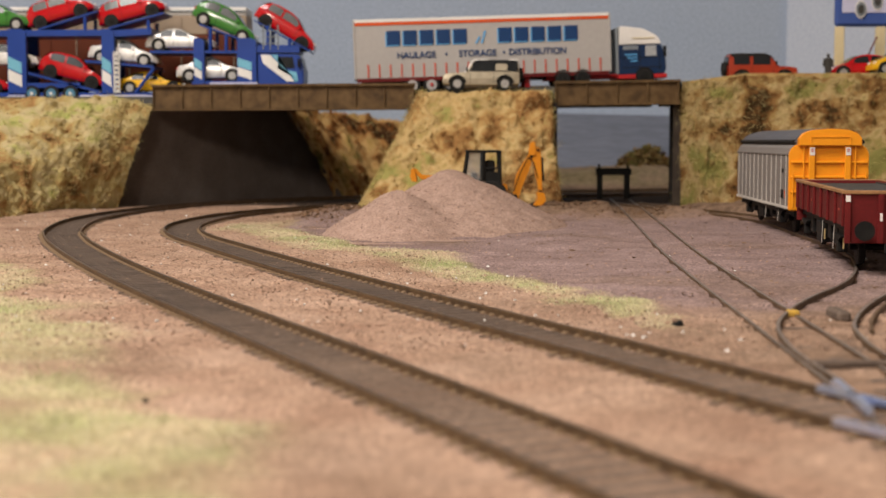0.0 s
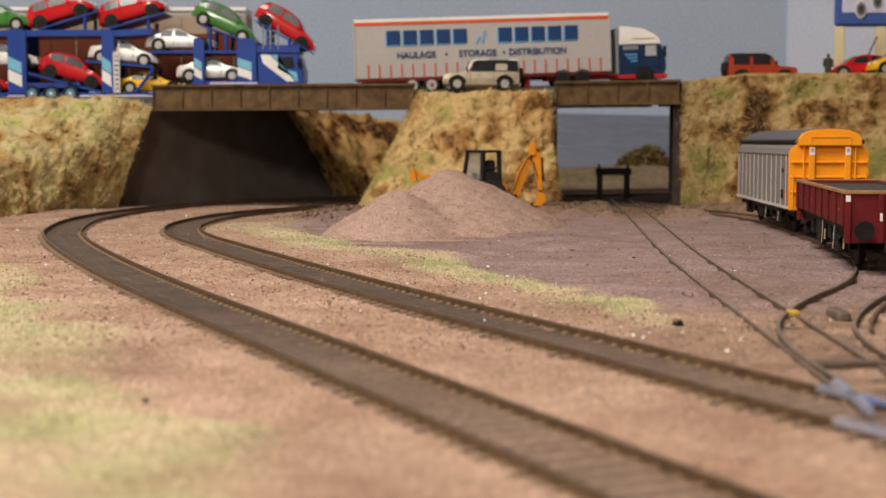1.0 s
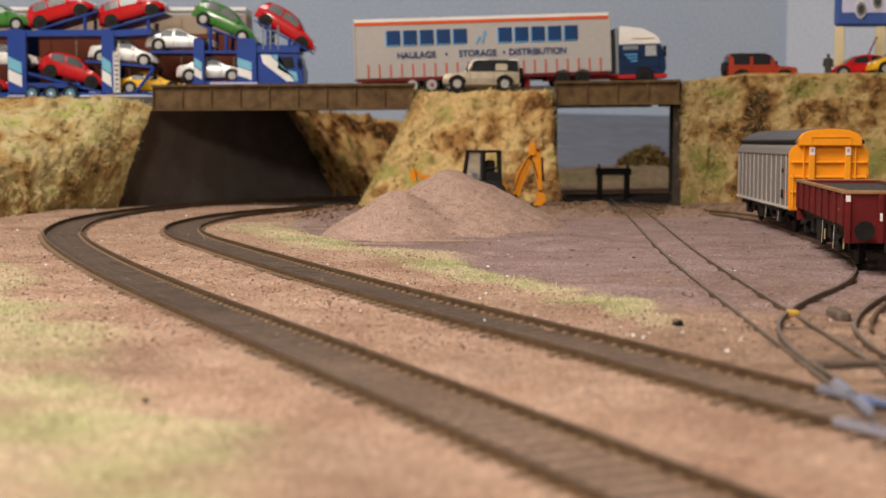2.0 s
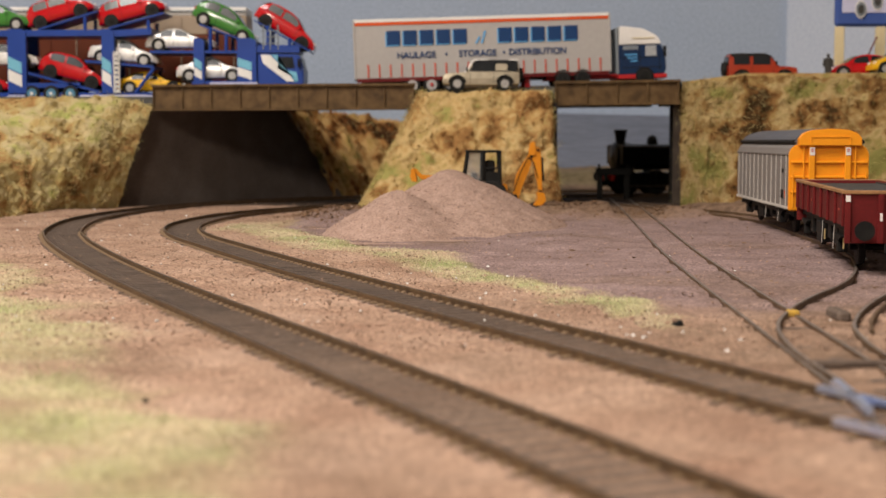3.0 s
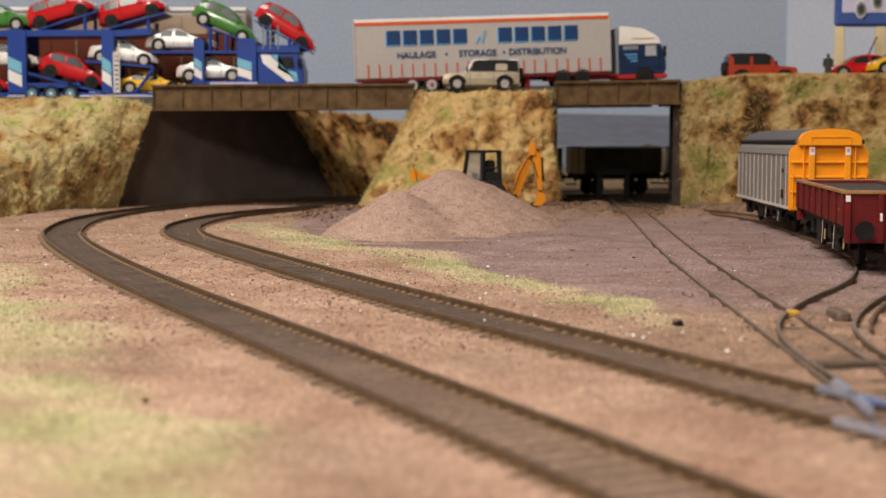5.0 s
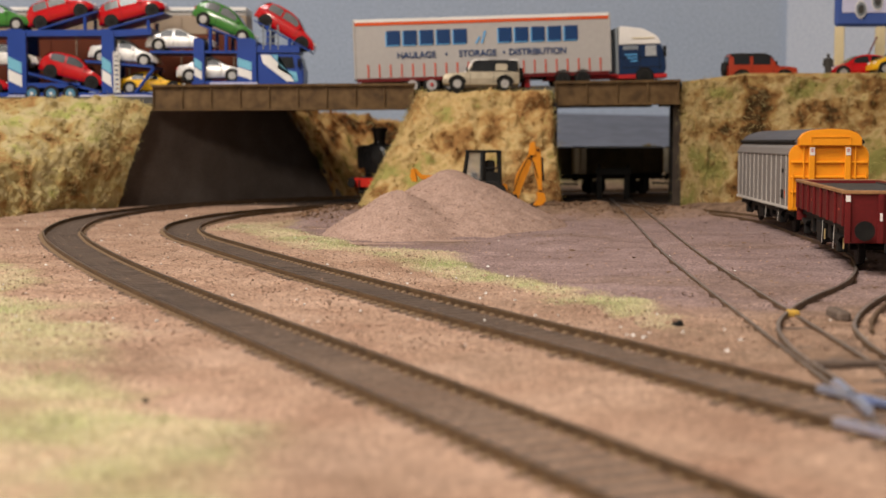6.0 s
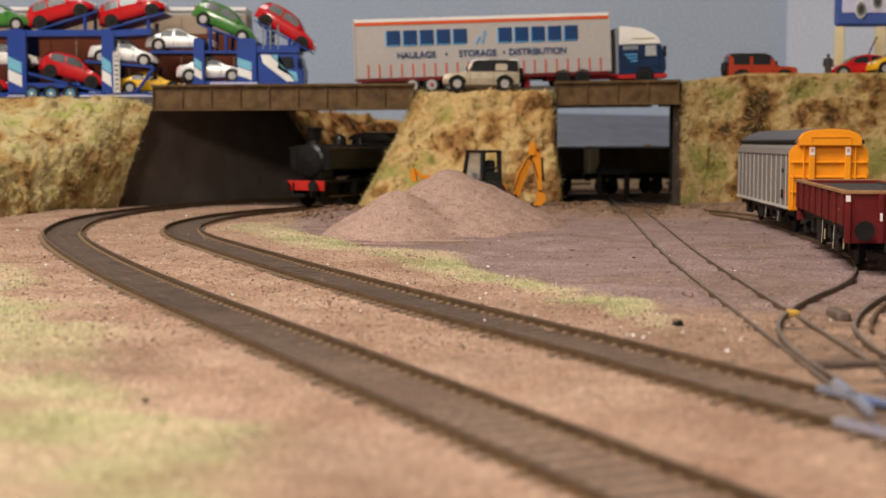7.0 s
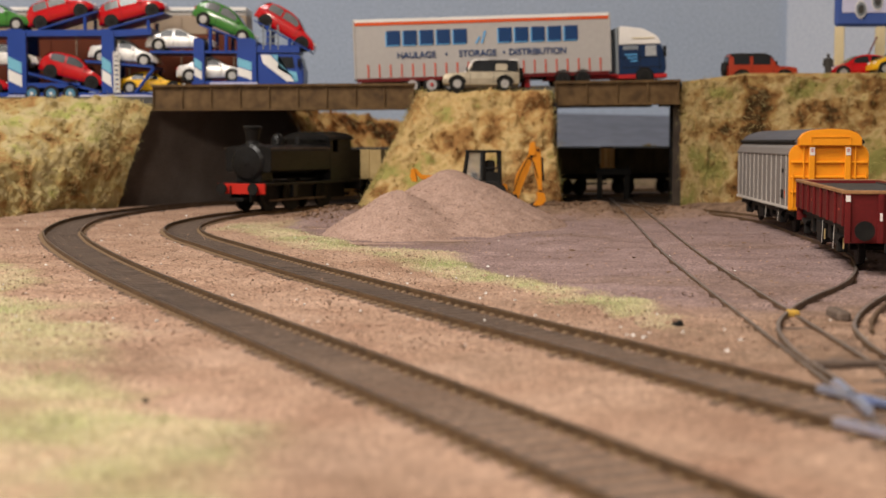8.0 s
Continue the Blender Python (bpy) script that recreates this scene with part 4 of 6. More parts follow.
# ---- covered goods van ----
def goods_van():
    v = thing("goods_van", pose(0.1746, 0.640, 0, 0, 0, -3.4), "grey ribbed goods van with orange ends and a dark roof", "railway wagon")
    hw, ln = 0.0176, 0.160
    section = [(-hw, 0.0126), (hw, 0.0126), (hw, 0.0372), (0.0168, 0.0398), (0.0140, 0.0424), (-0.0140, 0.0424), (-0.0168, 0.0398), (-hw, 0.0372)]
    b = bmesh.new()
    extrude(b, section, 0.0024, ln - 0.0024)
    part("body", b, GREY_SIDE, v)
    r = bmesh.new()
    arc = [(0.0152 * math.sin(t), 0.0424 + 0.0063 * math.cos(t)) for t in np.linspace(-math.pi / 2, math.pi / 2, 14)]
    extrude(r, arc, 0.0018, ln - 0.0018)
    part("roof", r, ROOF, v, "dark slate curved roof", smooth=False)
    for s in (-1, 1):
        e = bmesh.new()
        rod(e, (s * 0.0152, 0.002, 0.0426), (s * 0.0152, ln - 0.002, 0.0426), 0.0010, None, 8)
        part("gutter", e, BLACK, v, "black roof gutter")
        top = bmesh.new()
        box(top, s * hw, s * (hw + 0.0005), 0.003, ln - 0.003, 0.0366, 0.0376, 0.0001)
        part("top_rail", top, GREY_SIDE, v)
        sill = bmesh.new()
        box(sill, s * (hw - 0.0003), s * (hw + 0.0006), 0.003, ln - 0.003, 0.0120, 0.0132, 0.0001)
        part("sill", sill, RIB, v)
        for k in range(12):
            rb = bmesh.new()
            y = 0.008 + (ln - 0.016) * k / 11
            box(rb, s * hw, s * (hw + 0.0003), y - 0.0005, y + 0.0005, 0.0132, 0.0366, 0.0001)
            part("rib", rb, RIB, v)
    for x, z, w, h, mt in ((-hw - 0.0001, 0.0165, 0.006, 0.004, BLACK), (-hw - 0.0001, 0.0285, 0.004, 0.0018, BLACK)):
        p = bmesh.new()
        box(p, x - 0.0001, x, 0.0145, 0.0145 + w, z, z + h)
        part("marking", p, mt, v)
    mk = bmesh.new()
    box(mk, -hw - 0.0002, -hw - 0.0001, 0.009, 0.0115, 0.0168, 0.0205)
    part("marking", mk, JEEP_ORANGE, v)
    for end in (0, 1):
        f = Matrix.Translation((0, ln, 0)) @ Matrix.Rotation(math.pi, 4, "Z") @ Matrix.Diagonal((0.955, 1, 0.982, 1)) if end else Matrix()
        e = bmesh.new()
        extrude(e, [(-hw - 0.0002, 0.0115), (hw + 0.0002, 0.0115), (hw + 0.0002, 0.0374), (0.0171, 0.0390), (0.0160, 0.0405), (0.0142, 0.0414), (-0.0142, 0.0414), (-0.0160, 0.0405), (-0.0171, 0.0390), (-hw - 0.0002, 0.0374)], 0.0002, 0.0024, 0.0004)
        e.transform(f)
        panel = part("end_panel", e, ORANGE, v, "orange end panel")
        hood = bmesh.new()
        extrude(hood, [(-0.0139, 0.0409), (0.0139, 0.0409), (0.0139, 0.0442), (0.0118, 0.0466), (0.0080, 0.0480), (0.0, 0.0486), (-0.0080, 0.0480), (-0.0118, 0.0466), (-0.0139, 0.0442)], -0.0030, 0.003, 0.0003)
        hood.transform(f)
        part("hood", hood, ORANGE, panel)
        lip = bmesh.new()
        for x0, x1, z0, z1 in ((-0.0088, 0.0088, 0.0447, 0.0451), (-0.0090, -0.0085, 0.0412, 0.0447), (0.0085, 0.0090, 0.0412, 0.0447)):
            box(lip, x0, x1, -0.0034, -0.003, z0, z1)
        lip.transform(f)
        part("hood_lip", lip, ORANGE, panel)
        for x in (-0.0080, 0.0080):
            p = bmesh.new()
            box(p, x - 0.0014, x + 0.0014, -0.0022, 0.0004, 0.012, 0.0409, 0.0003)
            p.transform(f)
            part("post", p, ORANGE, panel)
            lb = bmesh.new()
            box(lb, x - 0.0011, x + 0.0011, -0.0024, -0.0022, 0.0366, 0.0402)
            lb.transform(f)
            part("notice", lb, WHITE, panel, "small white notice plate")
            mk = bmesh.new()
            for dz in (0.0, 0.0009):
                box(mk, x - 0.0005, x + 0.0004, -0.00255, -0.0024, 0.0382 + dz, 0.0387 + dz)
            mk.transform(f)
            part("notice_mark", mk, TAIL, panel)
        for z in (0.0335, 0.0268, 0.0200):
            p = bmesh.new()
            box(p, -hw + 0.0006, hw - 0.0006, -0.0012, 0.0004, z - 0.0006, z + 0.0006, 0.0003)
            p.transform(f)
            part("stiffener", p, ORANGE, panel)
        for x in (-0.0115, 0.0115):
            p = bmesh.new()
            rod(p, (x, -0.0012, 0.013), (x, -0.0012, 0.0405), 0.0004)
            p.transform(f)
            part("rod", p, ORANGE, panel)
        for x in (-0.0162, 0.0162):
            p = bmesh.new()
            rod(p, (x, -0.0012, 0.013), (x, -0.0012, 0.029), 0.0003)
            p.transform(f)
            part("handrail", p, ORANGE, panel)
        for x in (-0.0114, 0.0114):
            p = bmesh.new()
            rod(p, (x, 0.001, 0.0135), (x, -0.005, 0.0135), 0.0014)
            rod(p, (x, -0.005, 0.0135), (x, -0.0058, 0.0135), 0.0032, None, 16)
            p.transform(f)
            part("buffer", p, BLACK, v)
    underframe(v, ln, (0.030, ln - 0.030), 0.0126, levers=True)
    return v


def underframe(v, ln, axles, top, levers=False, r=0.0062):
    u = bmesh.new()
    for s in (-1, 1):
        box(u, s * 0.0125, s * 0.0150, 0.003, ln - 0.003, top - 0.0035, top - 0.0003, 0.0003)
    box(u, -0.015, 0.015, 0.002, 0.005, top - 0.004, top - 0.0003)
    box(u, -0.015, 0.015, ln - 0.005, ln - 0.002, top - 0.004, top - 0.0003)
    box(u, -0.006, 0.006, ln * 0.4, ln * 0.6, 0.004, top - 0.003, 0.0006)
    part("underframe", u, BLACK, v)
    for s in (-1, 1):
        tr = bmesh.new()
        box(tr, s * 0.0118, s * 0.0128, axles[0] + 0.009, axles[1] - 0.009, 0.0052, top - 0.003, 0.0003)
        for k in range(5):
            y = axles[0] + 0.014 + (axles[1] - axles[0] - 0.028) * k / 4
            box(tr, s * 0.0128, s * 0.0150, y - 0.004, y + 0.004, 0.0060 + 0.001 * (k % 2), top - 0.003, 0.0004)
        part("brake_gear", tr, BLACK, v)
    for y in axles:
        for s in (-1, 1):
            g = bmesh.new()
            plate(g, [(s * 0.0134, y - 0.010, top - 0.003), (s * 0.0134, y + 0.010, top - 0.003), (s * 0.0134, y + 0.003, 0.0045), (s * 0.0134, y - 0.003, 0.0045)], (s * 0.0012, 0, 0))
            box(g, s * 0.0134, s * 0.0165, y - 0.0022, y + 0.0022, 0.0045, 0.0085, 0.0005)
            part("axle_guard", g, BLACK, v)
            sp = bmesh.new()
            for k in range(4):
                box(sp, s * 0.0146, s * 0.0166, y - 0.010 + k * 0.002, y + 0.010 - k * 0.002, 0.0102 - k * 0.0005, 0.0106 - k * 0.0005)
            part("spring", sp, BLACK, v)
            wheel(v, s * 0.0086, y, r, r, 0.0024, BLACK, "x", BLACK)
        ax = bmesh.new()
        rod(ax, (-0.012, y, r), (0.012, y, r), 0.001)
        part("axle", ax, BLACK, v)
    if levers:
        for s in (-1, 1):
            for y in (ln * 0.42, ln * 0.2):
                lv = bmesh.new()
                rod(lv, (s * 0.0166, y, top - 0.002), (s * 0.0168, y + 0.001, 0.0050), 0.00012, None, 6)
                part("brake_lever", lv, RIB, v, "white brake lever")
            bx = bmesh.new()
            box(bx, s * 0.011, s * 0.0160, ln * 0.48, ln * 0.58, 0.0045, top - 0.003, 0.0005)
            part("battery_box", bx, BLACK, v)


def open_wagon():
    v = thing("open_wagon", pose(0.1508, 0.4680, 0, 0, 0, -7.9), "maroon steel open wagon with a worn brown rim", "railway wagon")
    hw, ln, z0, z1 = 0.0170, 0.142, 0.0155, 0.0262
    fl = bmesh.new()
    box(fl, -hw + 0.001, hw - 0.001, 0.001, ln - 0.001, z0 - 0.0015, z1 - 0.0012)
    part("load", fl, DARK, v, "dark grey level load")
    for s in (-1, 1):
        side = bmesh.new()
        box(side, s * (hw - 0.0014), s * hw, 0, ln, z0 - 0.001, z1, 0.0002)
        p = part("side_panel", side, MAROON, v)
        for k in range(8):
            st = bmesh.new()
            y = 0.002 + (ln - 0.004) * k / 7
            box(st, s * hw, s * (hw + 0.0009), y - 0.0009, y + 0.0009, z0 - 0.001, z1 - 0.0008, 0.0002)
            part("stanchion", st, MAROON, p)
        inner = bmesh.new()
        box(inner, s * (hw - 0.0018), s * (hw - 0.00145), 0.0015, ln - 0.0015, z0 + 0.004, z1 - 0.0006)
        part("lining", inner, DARK, p)
        rim = bmesh.new()
        box(rim, s * (hw - 0.0012), s * (hw + 0.0008), 0.0008, ln - 0.0008, z1 - 0.0008, z1 + 0.0004, 0.0002)
        part("rim", rim, RIM, v, "worn pale brown top rim")
        for k in range(3):
            mk = bmesh.new()
            y = (0.012, 0.09, 0.125)[k]
            box(mk, s * (hw + 0.0001), s * (hw + 0.00022), y, y + 0.0035, z0 + 0.0040, z0 + 0.0046)
            part("marking", mk, STRAP, p)
    for end, d in ((0, 1), (ln, -1)):
        e = bmesh.new()
        box(e, -hw, hw, end, end + d * 0.0014, 0.0090, z1, 0.0002)
        p = part("end_panel", e, MAROON, v)
        for x in (-0.0162, -0.0055, 0.0055, 0.0162):
            st = bmesh.new()
            box(st, x - 0.0010, x + 0.0010, end - d * 0.0014, end, 0.0090, z1 - 0.0008, 0.0002)
            part("stanchion", st, MAROON, p)
        rim = bmesh.new()
        box(rim, -hw - 0.001, hw + 0.001, end - d * 0.0010, end + d * 0.0012, z1 - 0.0008, z1 + 0.00045, 0.0002)
        part("rim", rim, RIM, v, "worn pale brown top rim")
        mk = bmesh.new()
        box(mk, -0.0059, -0.0050, end - d * 0.00155, end - d * 0.0014, 0.0165, 0.0192, 0.0001)
        part("lamp_mark", mk, WHITE, p, "white lamp bracket mark")
        pl = bmesh.new()
        box(pl, -0.0170, -0.0155, end - d * 0.00158, end - d * 0.0014, z1 - 0.0033, z1 - 0.0012)
        part("label_plate", pl, WHITE, p, "small white label plate")
        for x in (-0.0114, 0.0114):
            b = bmesh.new()
            rod(b, (x, end, 0.0135), (x, end - d * 0.0055, 0.0135), 0.0014)
            rod(b, (x, end - d * 0.0055, 0.0135), (x, end - d * 0.0063, 0.0135), 0.0033, None, 18)
            part("buffer", b, BLACK, v)
        cp = bmesh.new()
        box(cp, -0.004, 0.004, end - d * 0.008, end, 0.0065, 0.0078, 0.0003)
        box(cp, -0.0055, 0.0055, end - d * 0.010, end - d * 0.008, 0.0062, 0.0095, 0.0003)
        part("coupling", cp, BLACK, v)
    underframe(v, ln, (0.022, ln - 0.022), z0, levers=True)
    for k in range(2):
        b = bmesh.new()
        box(b, -0.0155, -0.0150, 0.0135 + k * 0.05, 0.0150 + k * 0.05, 0.006, 0.010, 0.0002)
        part("axlebox_cover", b, BUFF_END, v, "buff axlebox cover")
    return v


goods_van()
open_wagon()


# ---- moving train: tank engine and goods wagons ----
def tank_engine():
    """Front towards +y; the chimney's axis stands on y = 0.036."""
    e = thing("tank_engine", Matrix(), "black pannier tank steam engine with red front buffer beam", "steam locomotive")
    fp = bmesh.new()
    box(fp, -0.0168, 0.0168, -0.056, 0.0475, 0.0160, 0.0176, 0.0003)
    part("footplate", fp, LOCO, e)
    fr = bmesh.new()
    for s in (-1, 1):
        box(fr, s * 0.0068, s * 0.0078, -0.052, 0.050, 0.006, 0.016, 0.0003)
    part("frame", fr, BLACK, e)
    boiler = bmesh.new()
    rod(boiler, (0, -0.022, 0.0300), (0, 0.042, 0.0300), 0.0108, None, 28)
    part("boiler", boiler, LOCO, e, smooth=False)
    smoke = bmesh.new()
    revolve(smoke, [(0.0116, 0), (0.0116, 0.0125), (0.0098, 0.0137), (0.0040, 0.0145), (0.0012, 0.0150)], Matrix.Translation((0, 0.029, 0.0300)) @ Matrix.Rotation(-math.pi / 2, 4, "X"), 28)
    part("smokebox", smoke, LOCO, e)
    saddle = bmesh.new()
    box(saddle, -0.0095, 0.0095, 0.028, 0.041, 0.0176, 0.026, 0.0006)
    part("saddle", saddle, LOCO, e)
    for s in (-1, 1):
        tk = bmesh.new()
        sec = [(s * 0.0080, 0.0245), (s * 0.0150, 0.0238), (s * 0.0166, 0.0250), (s * 0.0168, 0.0370), (s * 0.0155, 0.0392), (s * 0.0110, 0.0402), (s * 0.0040, 0.0402), (s * 0.0085, 0.036)]
        extrude(tk, sec, -0.024, 0.041, 0.0003)
        part("pannier_tank", tk, LOCO, e)
        st = bmesh.new()
        box(st, s * 0.0145, s * 0.0172, 0.012, 0.017, 0.0085, 0.0163, 0.0003)
        part("step", st, LOCO, e)
        hr = bmesh.new()
        rod(hr, (s * 0.0174, -0.022, 0.0385), (s * 0.0174, 0.042, 0.0385), 0.0003)
        part("handrail", hr, RAILHEAD, e)
    ch = bmesh.new()
    revolve(ch, [(0.0062, 0), (0.0045, 0.0013), (0.0040, 0.003), (0.0050, 0.0098), (0.0058, 0.0106), (0.0058, 0.0117), (0.0048, 0.0122)], Matrix.Translation((0, 0.036, 0.0402)), 22)
    part("chimney", ch, LOCO, e)
    dome = bmesh.new()
    revolve(dome, [(0.0054, 0), (0.0046, 0.0012), (0.0043, 0.0045), (0.0034, 0.0066), (0.0016, 0.0078), (0.0004, 0.0081)], Matrix.Translation((0, 0.008, 0.0398)), 20)
    part("dome", dome, LOCO, e)
    safe = bmesh.new()
    revolve(safe, [(0.0034, 0), (0.0026, 0.0010), (0.0022, 0.0040), (0.0012, 0.0055)], Matrix.Translation((0, -0.012, 0.0398)), 16)
    part("safety_valve", safe, LOCO, e)
    cab = bmesh.new()
    for s in (-1, 1):
        extrude_side = [(-0.046, 0.0176), (-0.024, 0.0176), (-0.024, 0.0445), (-0.0265, 0.0450), (-0.0265, 0.036), (-0.032, 0.036), (-0.032, 0.0450), (-0.046, 0.0450)]
        a = [cab.verts.new((s * 0.0158, y, z)) for y, z in extrude_side]
        b = [cab.verts.new((s * 0.0168, y, z)) for y, z in extrude_side]
        cab.faces.new(a)
        cab.faces.new(b[::-1])
        for i in range(8):
            j = (i + 1) % 8
            cab.faces.new((a[i], a[j], b[j], b[i]))
    box(cab, -0.0158, 0.0158, -0.025, -0.024, 0.0176, 0.0450)
    box(cab, -0.0158, 0.0158, -0.046, -0.045, 0.0176, 0.0450)
    part("cab", cab, LOCO, e)
    rf = bmesh.new()
    n = 12
    arc = [(0.0178 * math.sin(t), 0.0444 + 0.0048 * math.cos(t)) for t in np.linspace(-math.pi / 2, math.pi / 2, n)]
    extrude(rf, arc + [(0.0165, 0.0438), (-0.0165, 0.0438)], -0.048, -0.0215)
    part("cab_roof", rf, LOCO, e)
    bk = bmesh.new()
    box(bk, -0.0166, 0.0166, -0.0575, -0.046, 0.0176, 0.0375, 0.0006)
    part("bunker", bk, LOCO, e)
    for y, d in ((0.0475, 1), (-0.056, -1)):
        bb = bmesh.new()
        box(bb, -0.0172, 0.0172, y, y + d * 0.0015, 0.0108, 0.0172, 0.0002)
        beam = part("buffer_beam", bb, BUFFER_RED if d > 0 else BLACK, e, "red buffer beam" if d > 0 else "black buffer beam")
        for x in (-0.0114, 0.0114):
            b = bmesh.new()
            rod(b, (x, y, 0.0140), (x, y + d * 0.005, 0.0140), 0.0018)
            part("buffer_shank", b, BUFFER_RED if d > 0 else BLACK, beam)
            c = bmesh.new()
            rod(c, (x, y + d * 0.005, 0.0140), (x, y + d * 0.0060, 0.0140), 0.0036, None, 18)
            part("buffer_head", c, BLACK, beam)
        cp = bmesh.new()
        box(cp, -0.0045, 0.0045, y, y + d * 0.006, 0.0065, 0.0085, 0.0003)
        part("coupling", cp, BLACK, e)
    wheels = []
    for y in (0.033, 0.008, -0.031):
        for s in (-1, 1):
            w = bmesh.new()
            revolve(w, [(0.0016, -0.0016), (0.0020, -0.0010), (0.0060, -0.0006), (0.0076, -0.0012), (0.0100, -0.0012), (0.0094, 0.0012), (0.0076, 0.0012), (0.0060, 0.0006), (0.0020, 0.0010), (0.0016, 0.0016)], Matrix.Rotation(math.pi / 2, 4, "Y"), 24)
            ob = part("driving_wheel", w, BLACK, e)
            ob.matrix_basis = pose(s * 0.0088, y, 0.0096)
            wheels.append((ob, s * 0.0088, y))
    rd = bmesh.new()
    for s in (-1, 1):
        box(rd, s * 0.0108, s * 0.0114, -0.026, 0.035, 0.0060, 0.0072, 0.0002)
    part("coupling_rod", rd, RAILHEAD, e)
    # long cab and bunker: the rear half is drawn out
    for ob in e.children_recursive:
        if ob.type == "MESH" and not ob.name.startswith("driving_wheel"):
            shift = -0.0036 if ob.name.startswith("safety_valve") else None
            for v in ob.data.vertices:
                if shift is not None:
                    v.co.y += shift
                elif v.co.y < 0:
                    v.co.y *= 1.18
    return e, wheels


def train_wagon(end_mat, label):
    """Closed goods wagon, front towards +y, centred on y = 0."""
    v = thing("covered_wagon", Matrix(), label, "railway wagon", "wagons behind the engine")
    b = bmesh.new()
    box(b, -0.0165, 0.0165, -0.0345, 0.0345, 0.0170, 0.0375, 0.0004)
    part("body", b, BROWN_WAGON, v)
    for s in (-1, 1):
        e = bmesh.new()
        box(e, -0.0167, 0.0167, s * 0.0345, s * 0.0352, 0.0168, 0.0380, 0.0002)
        p = part("end_panel", e, end_mat, v, "pale end panel")
        for x in (-0.006, 0.006):
            st = bmesh.new()
            box(st, x - 0.0007, x + 0.0007, s * 0.0352, s * 0.0360, 0.0168, 0.0376, 0.0001)
            part("stanchion", st, end_mat, p)
        for x in (-0.0114, 0.0114):
            bf = bmesh.new()
            rod(bf, (x, s * 0.0345, 0.0138), (x, s * 0.0405, 0.0138), 0.0013)
            rod(bf, (x, s * 0.0404, 0.0138), (x, s * 0.0410, 0.0138), 0.0030, None, 14)
            part("buffer", bf, BLACK, v)
        for k in range(5):
            st = bmesh.new()
            y = -0.032 + 0.016 * k
            box(st, s * 0.0165, s * 0.0171, y - 0.0006, y + 0.0006, 0.0172, 0.0372, 0.0001)
            part("strap", st, BROWN_WAGON, v)
    rf = bmesh.new()
    arc = [(0.0170 * math.sin(t), 0.0374 + 0.0014 * math.cos(t)) for t in np.linspace(-math.pi / 2, math.pi / 2, 9)]
    extrude(rf, arc, -0.0355, 0.0355)
    part("roof", rf, DARK, v)
    fr = bmesh.new()
    for s in (-1, 1):
        box(fr, s * 0.0125, s * 0.0145, -0.0345, 0.0345, 0.0125, 0.0170, 0.0002)
        for y in (-0.020, 0.020):
            box(fr, s * 0.0128, s * 0.0150, y - 0.003, y + 0.003, 0.005, 0.0126, 0.0003)
    for s in (-1, 1):
        box(fr, -0.0016, 0.0016, s * 0.0345, s * 0.0428, 0.0078, 0.0092)
    part("underframe", fr, BLACK, v)
    for y in (-0.020, 0.020):
        for s in (-1, 1):
            wheel(v, s * 0.0088, y, 0.0063, 0.0063, 0.0024, BLACK, "x", BLACK)
    return v


ENGINE, ENGINE_WHEELS = tank_engine()
WAGONS = [train_wagon(BUFF_END, "dark brown goods wagon with a buff end panel"), train_wagon(CREAM_END, "dark brown goods wagon with a cream end panel"), train_wagon(CREAM_END, "dark brown goods wagon with a cream end panel"), train_wagon(OCHRE_END, "dark brown goods wagon with an ochre end panel"), train_wagon(BUFF_END, "dark brown goods wagon with a buff end panel")]


# ---- car transporter on the bridge approach ----
D = 1.010


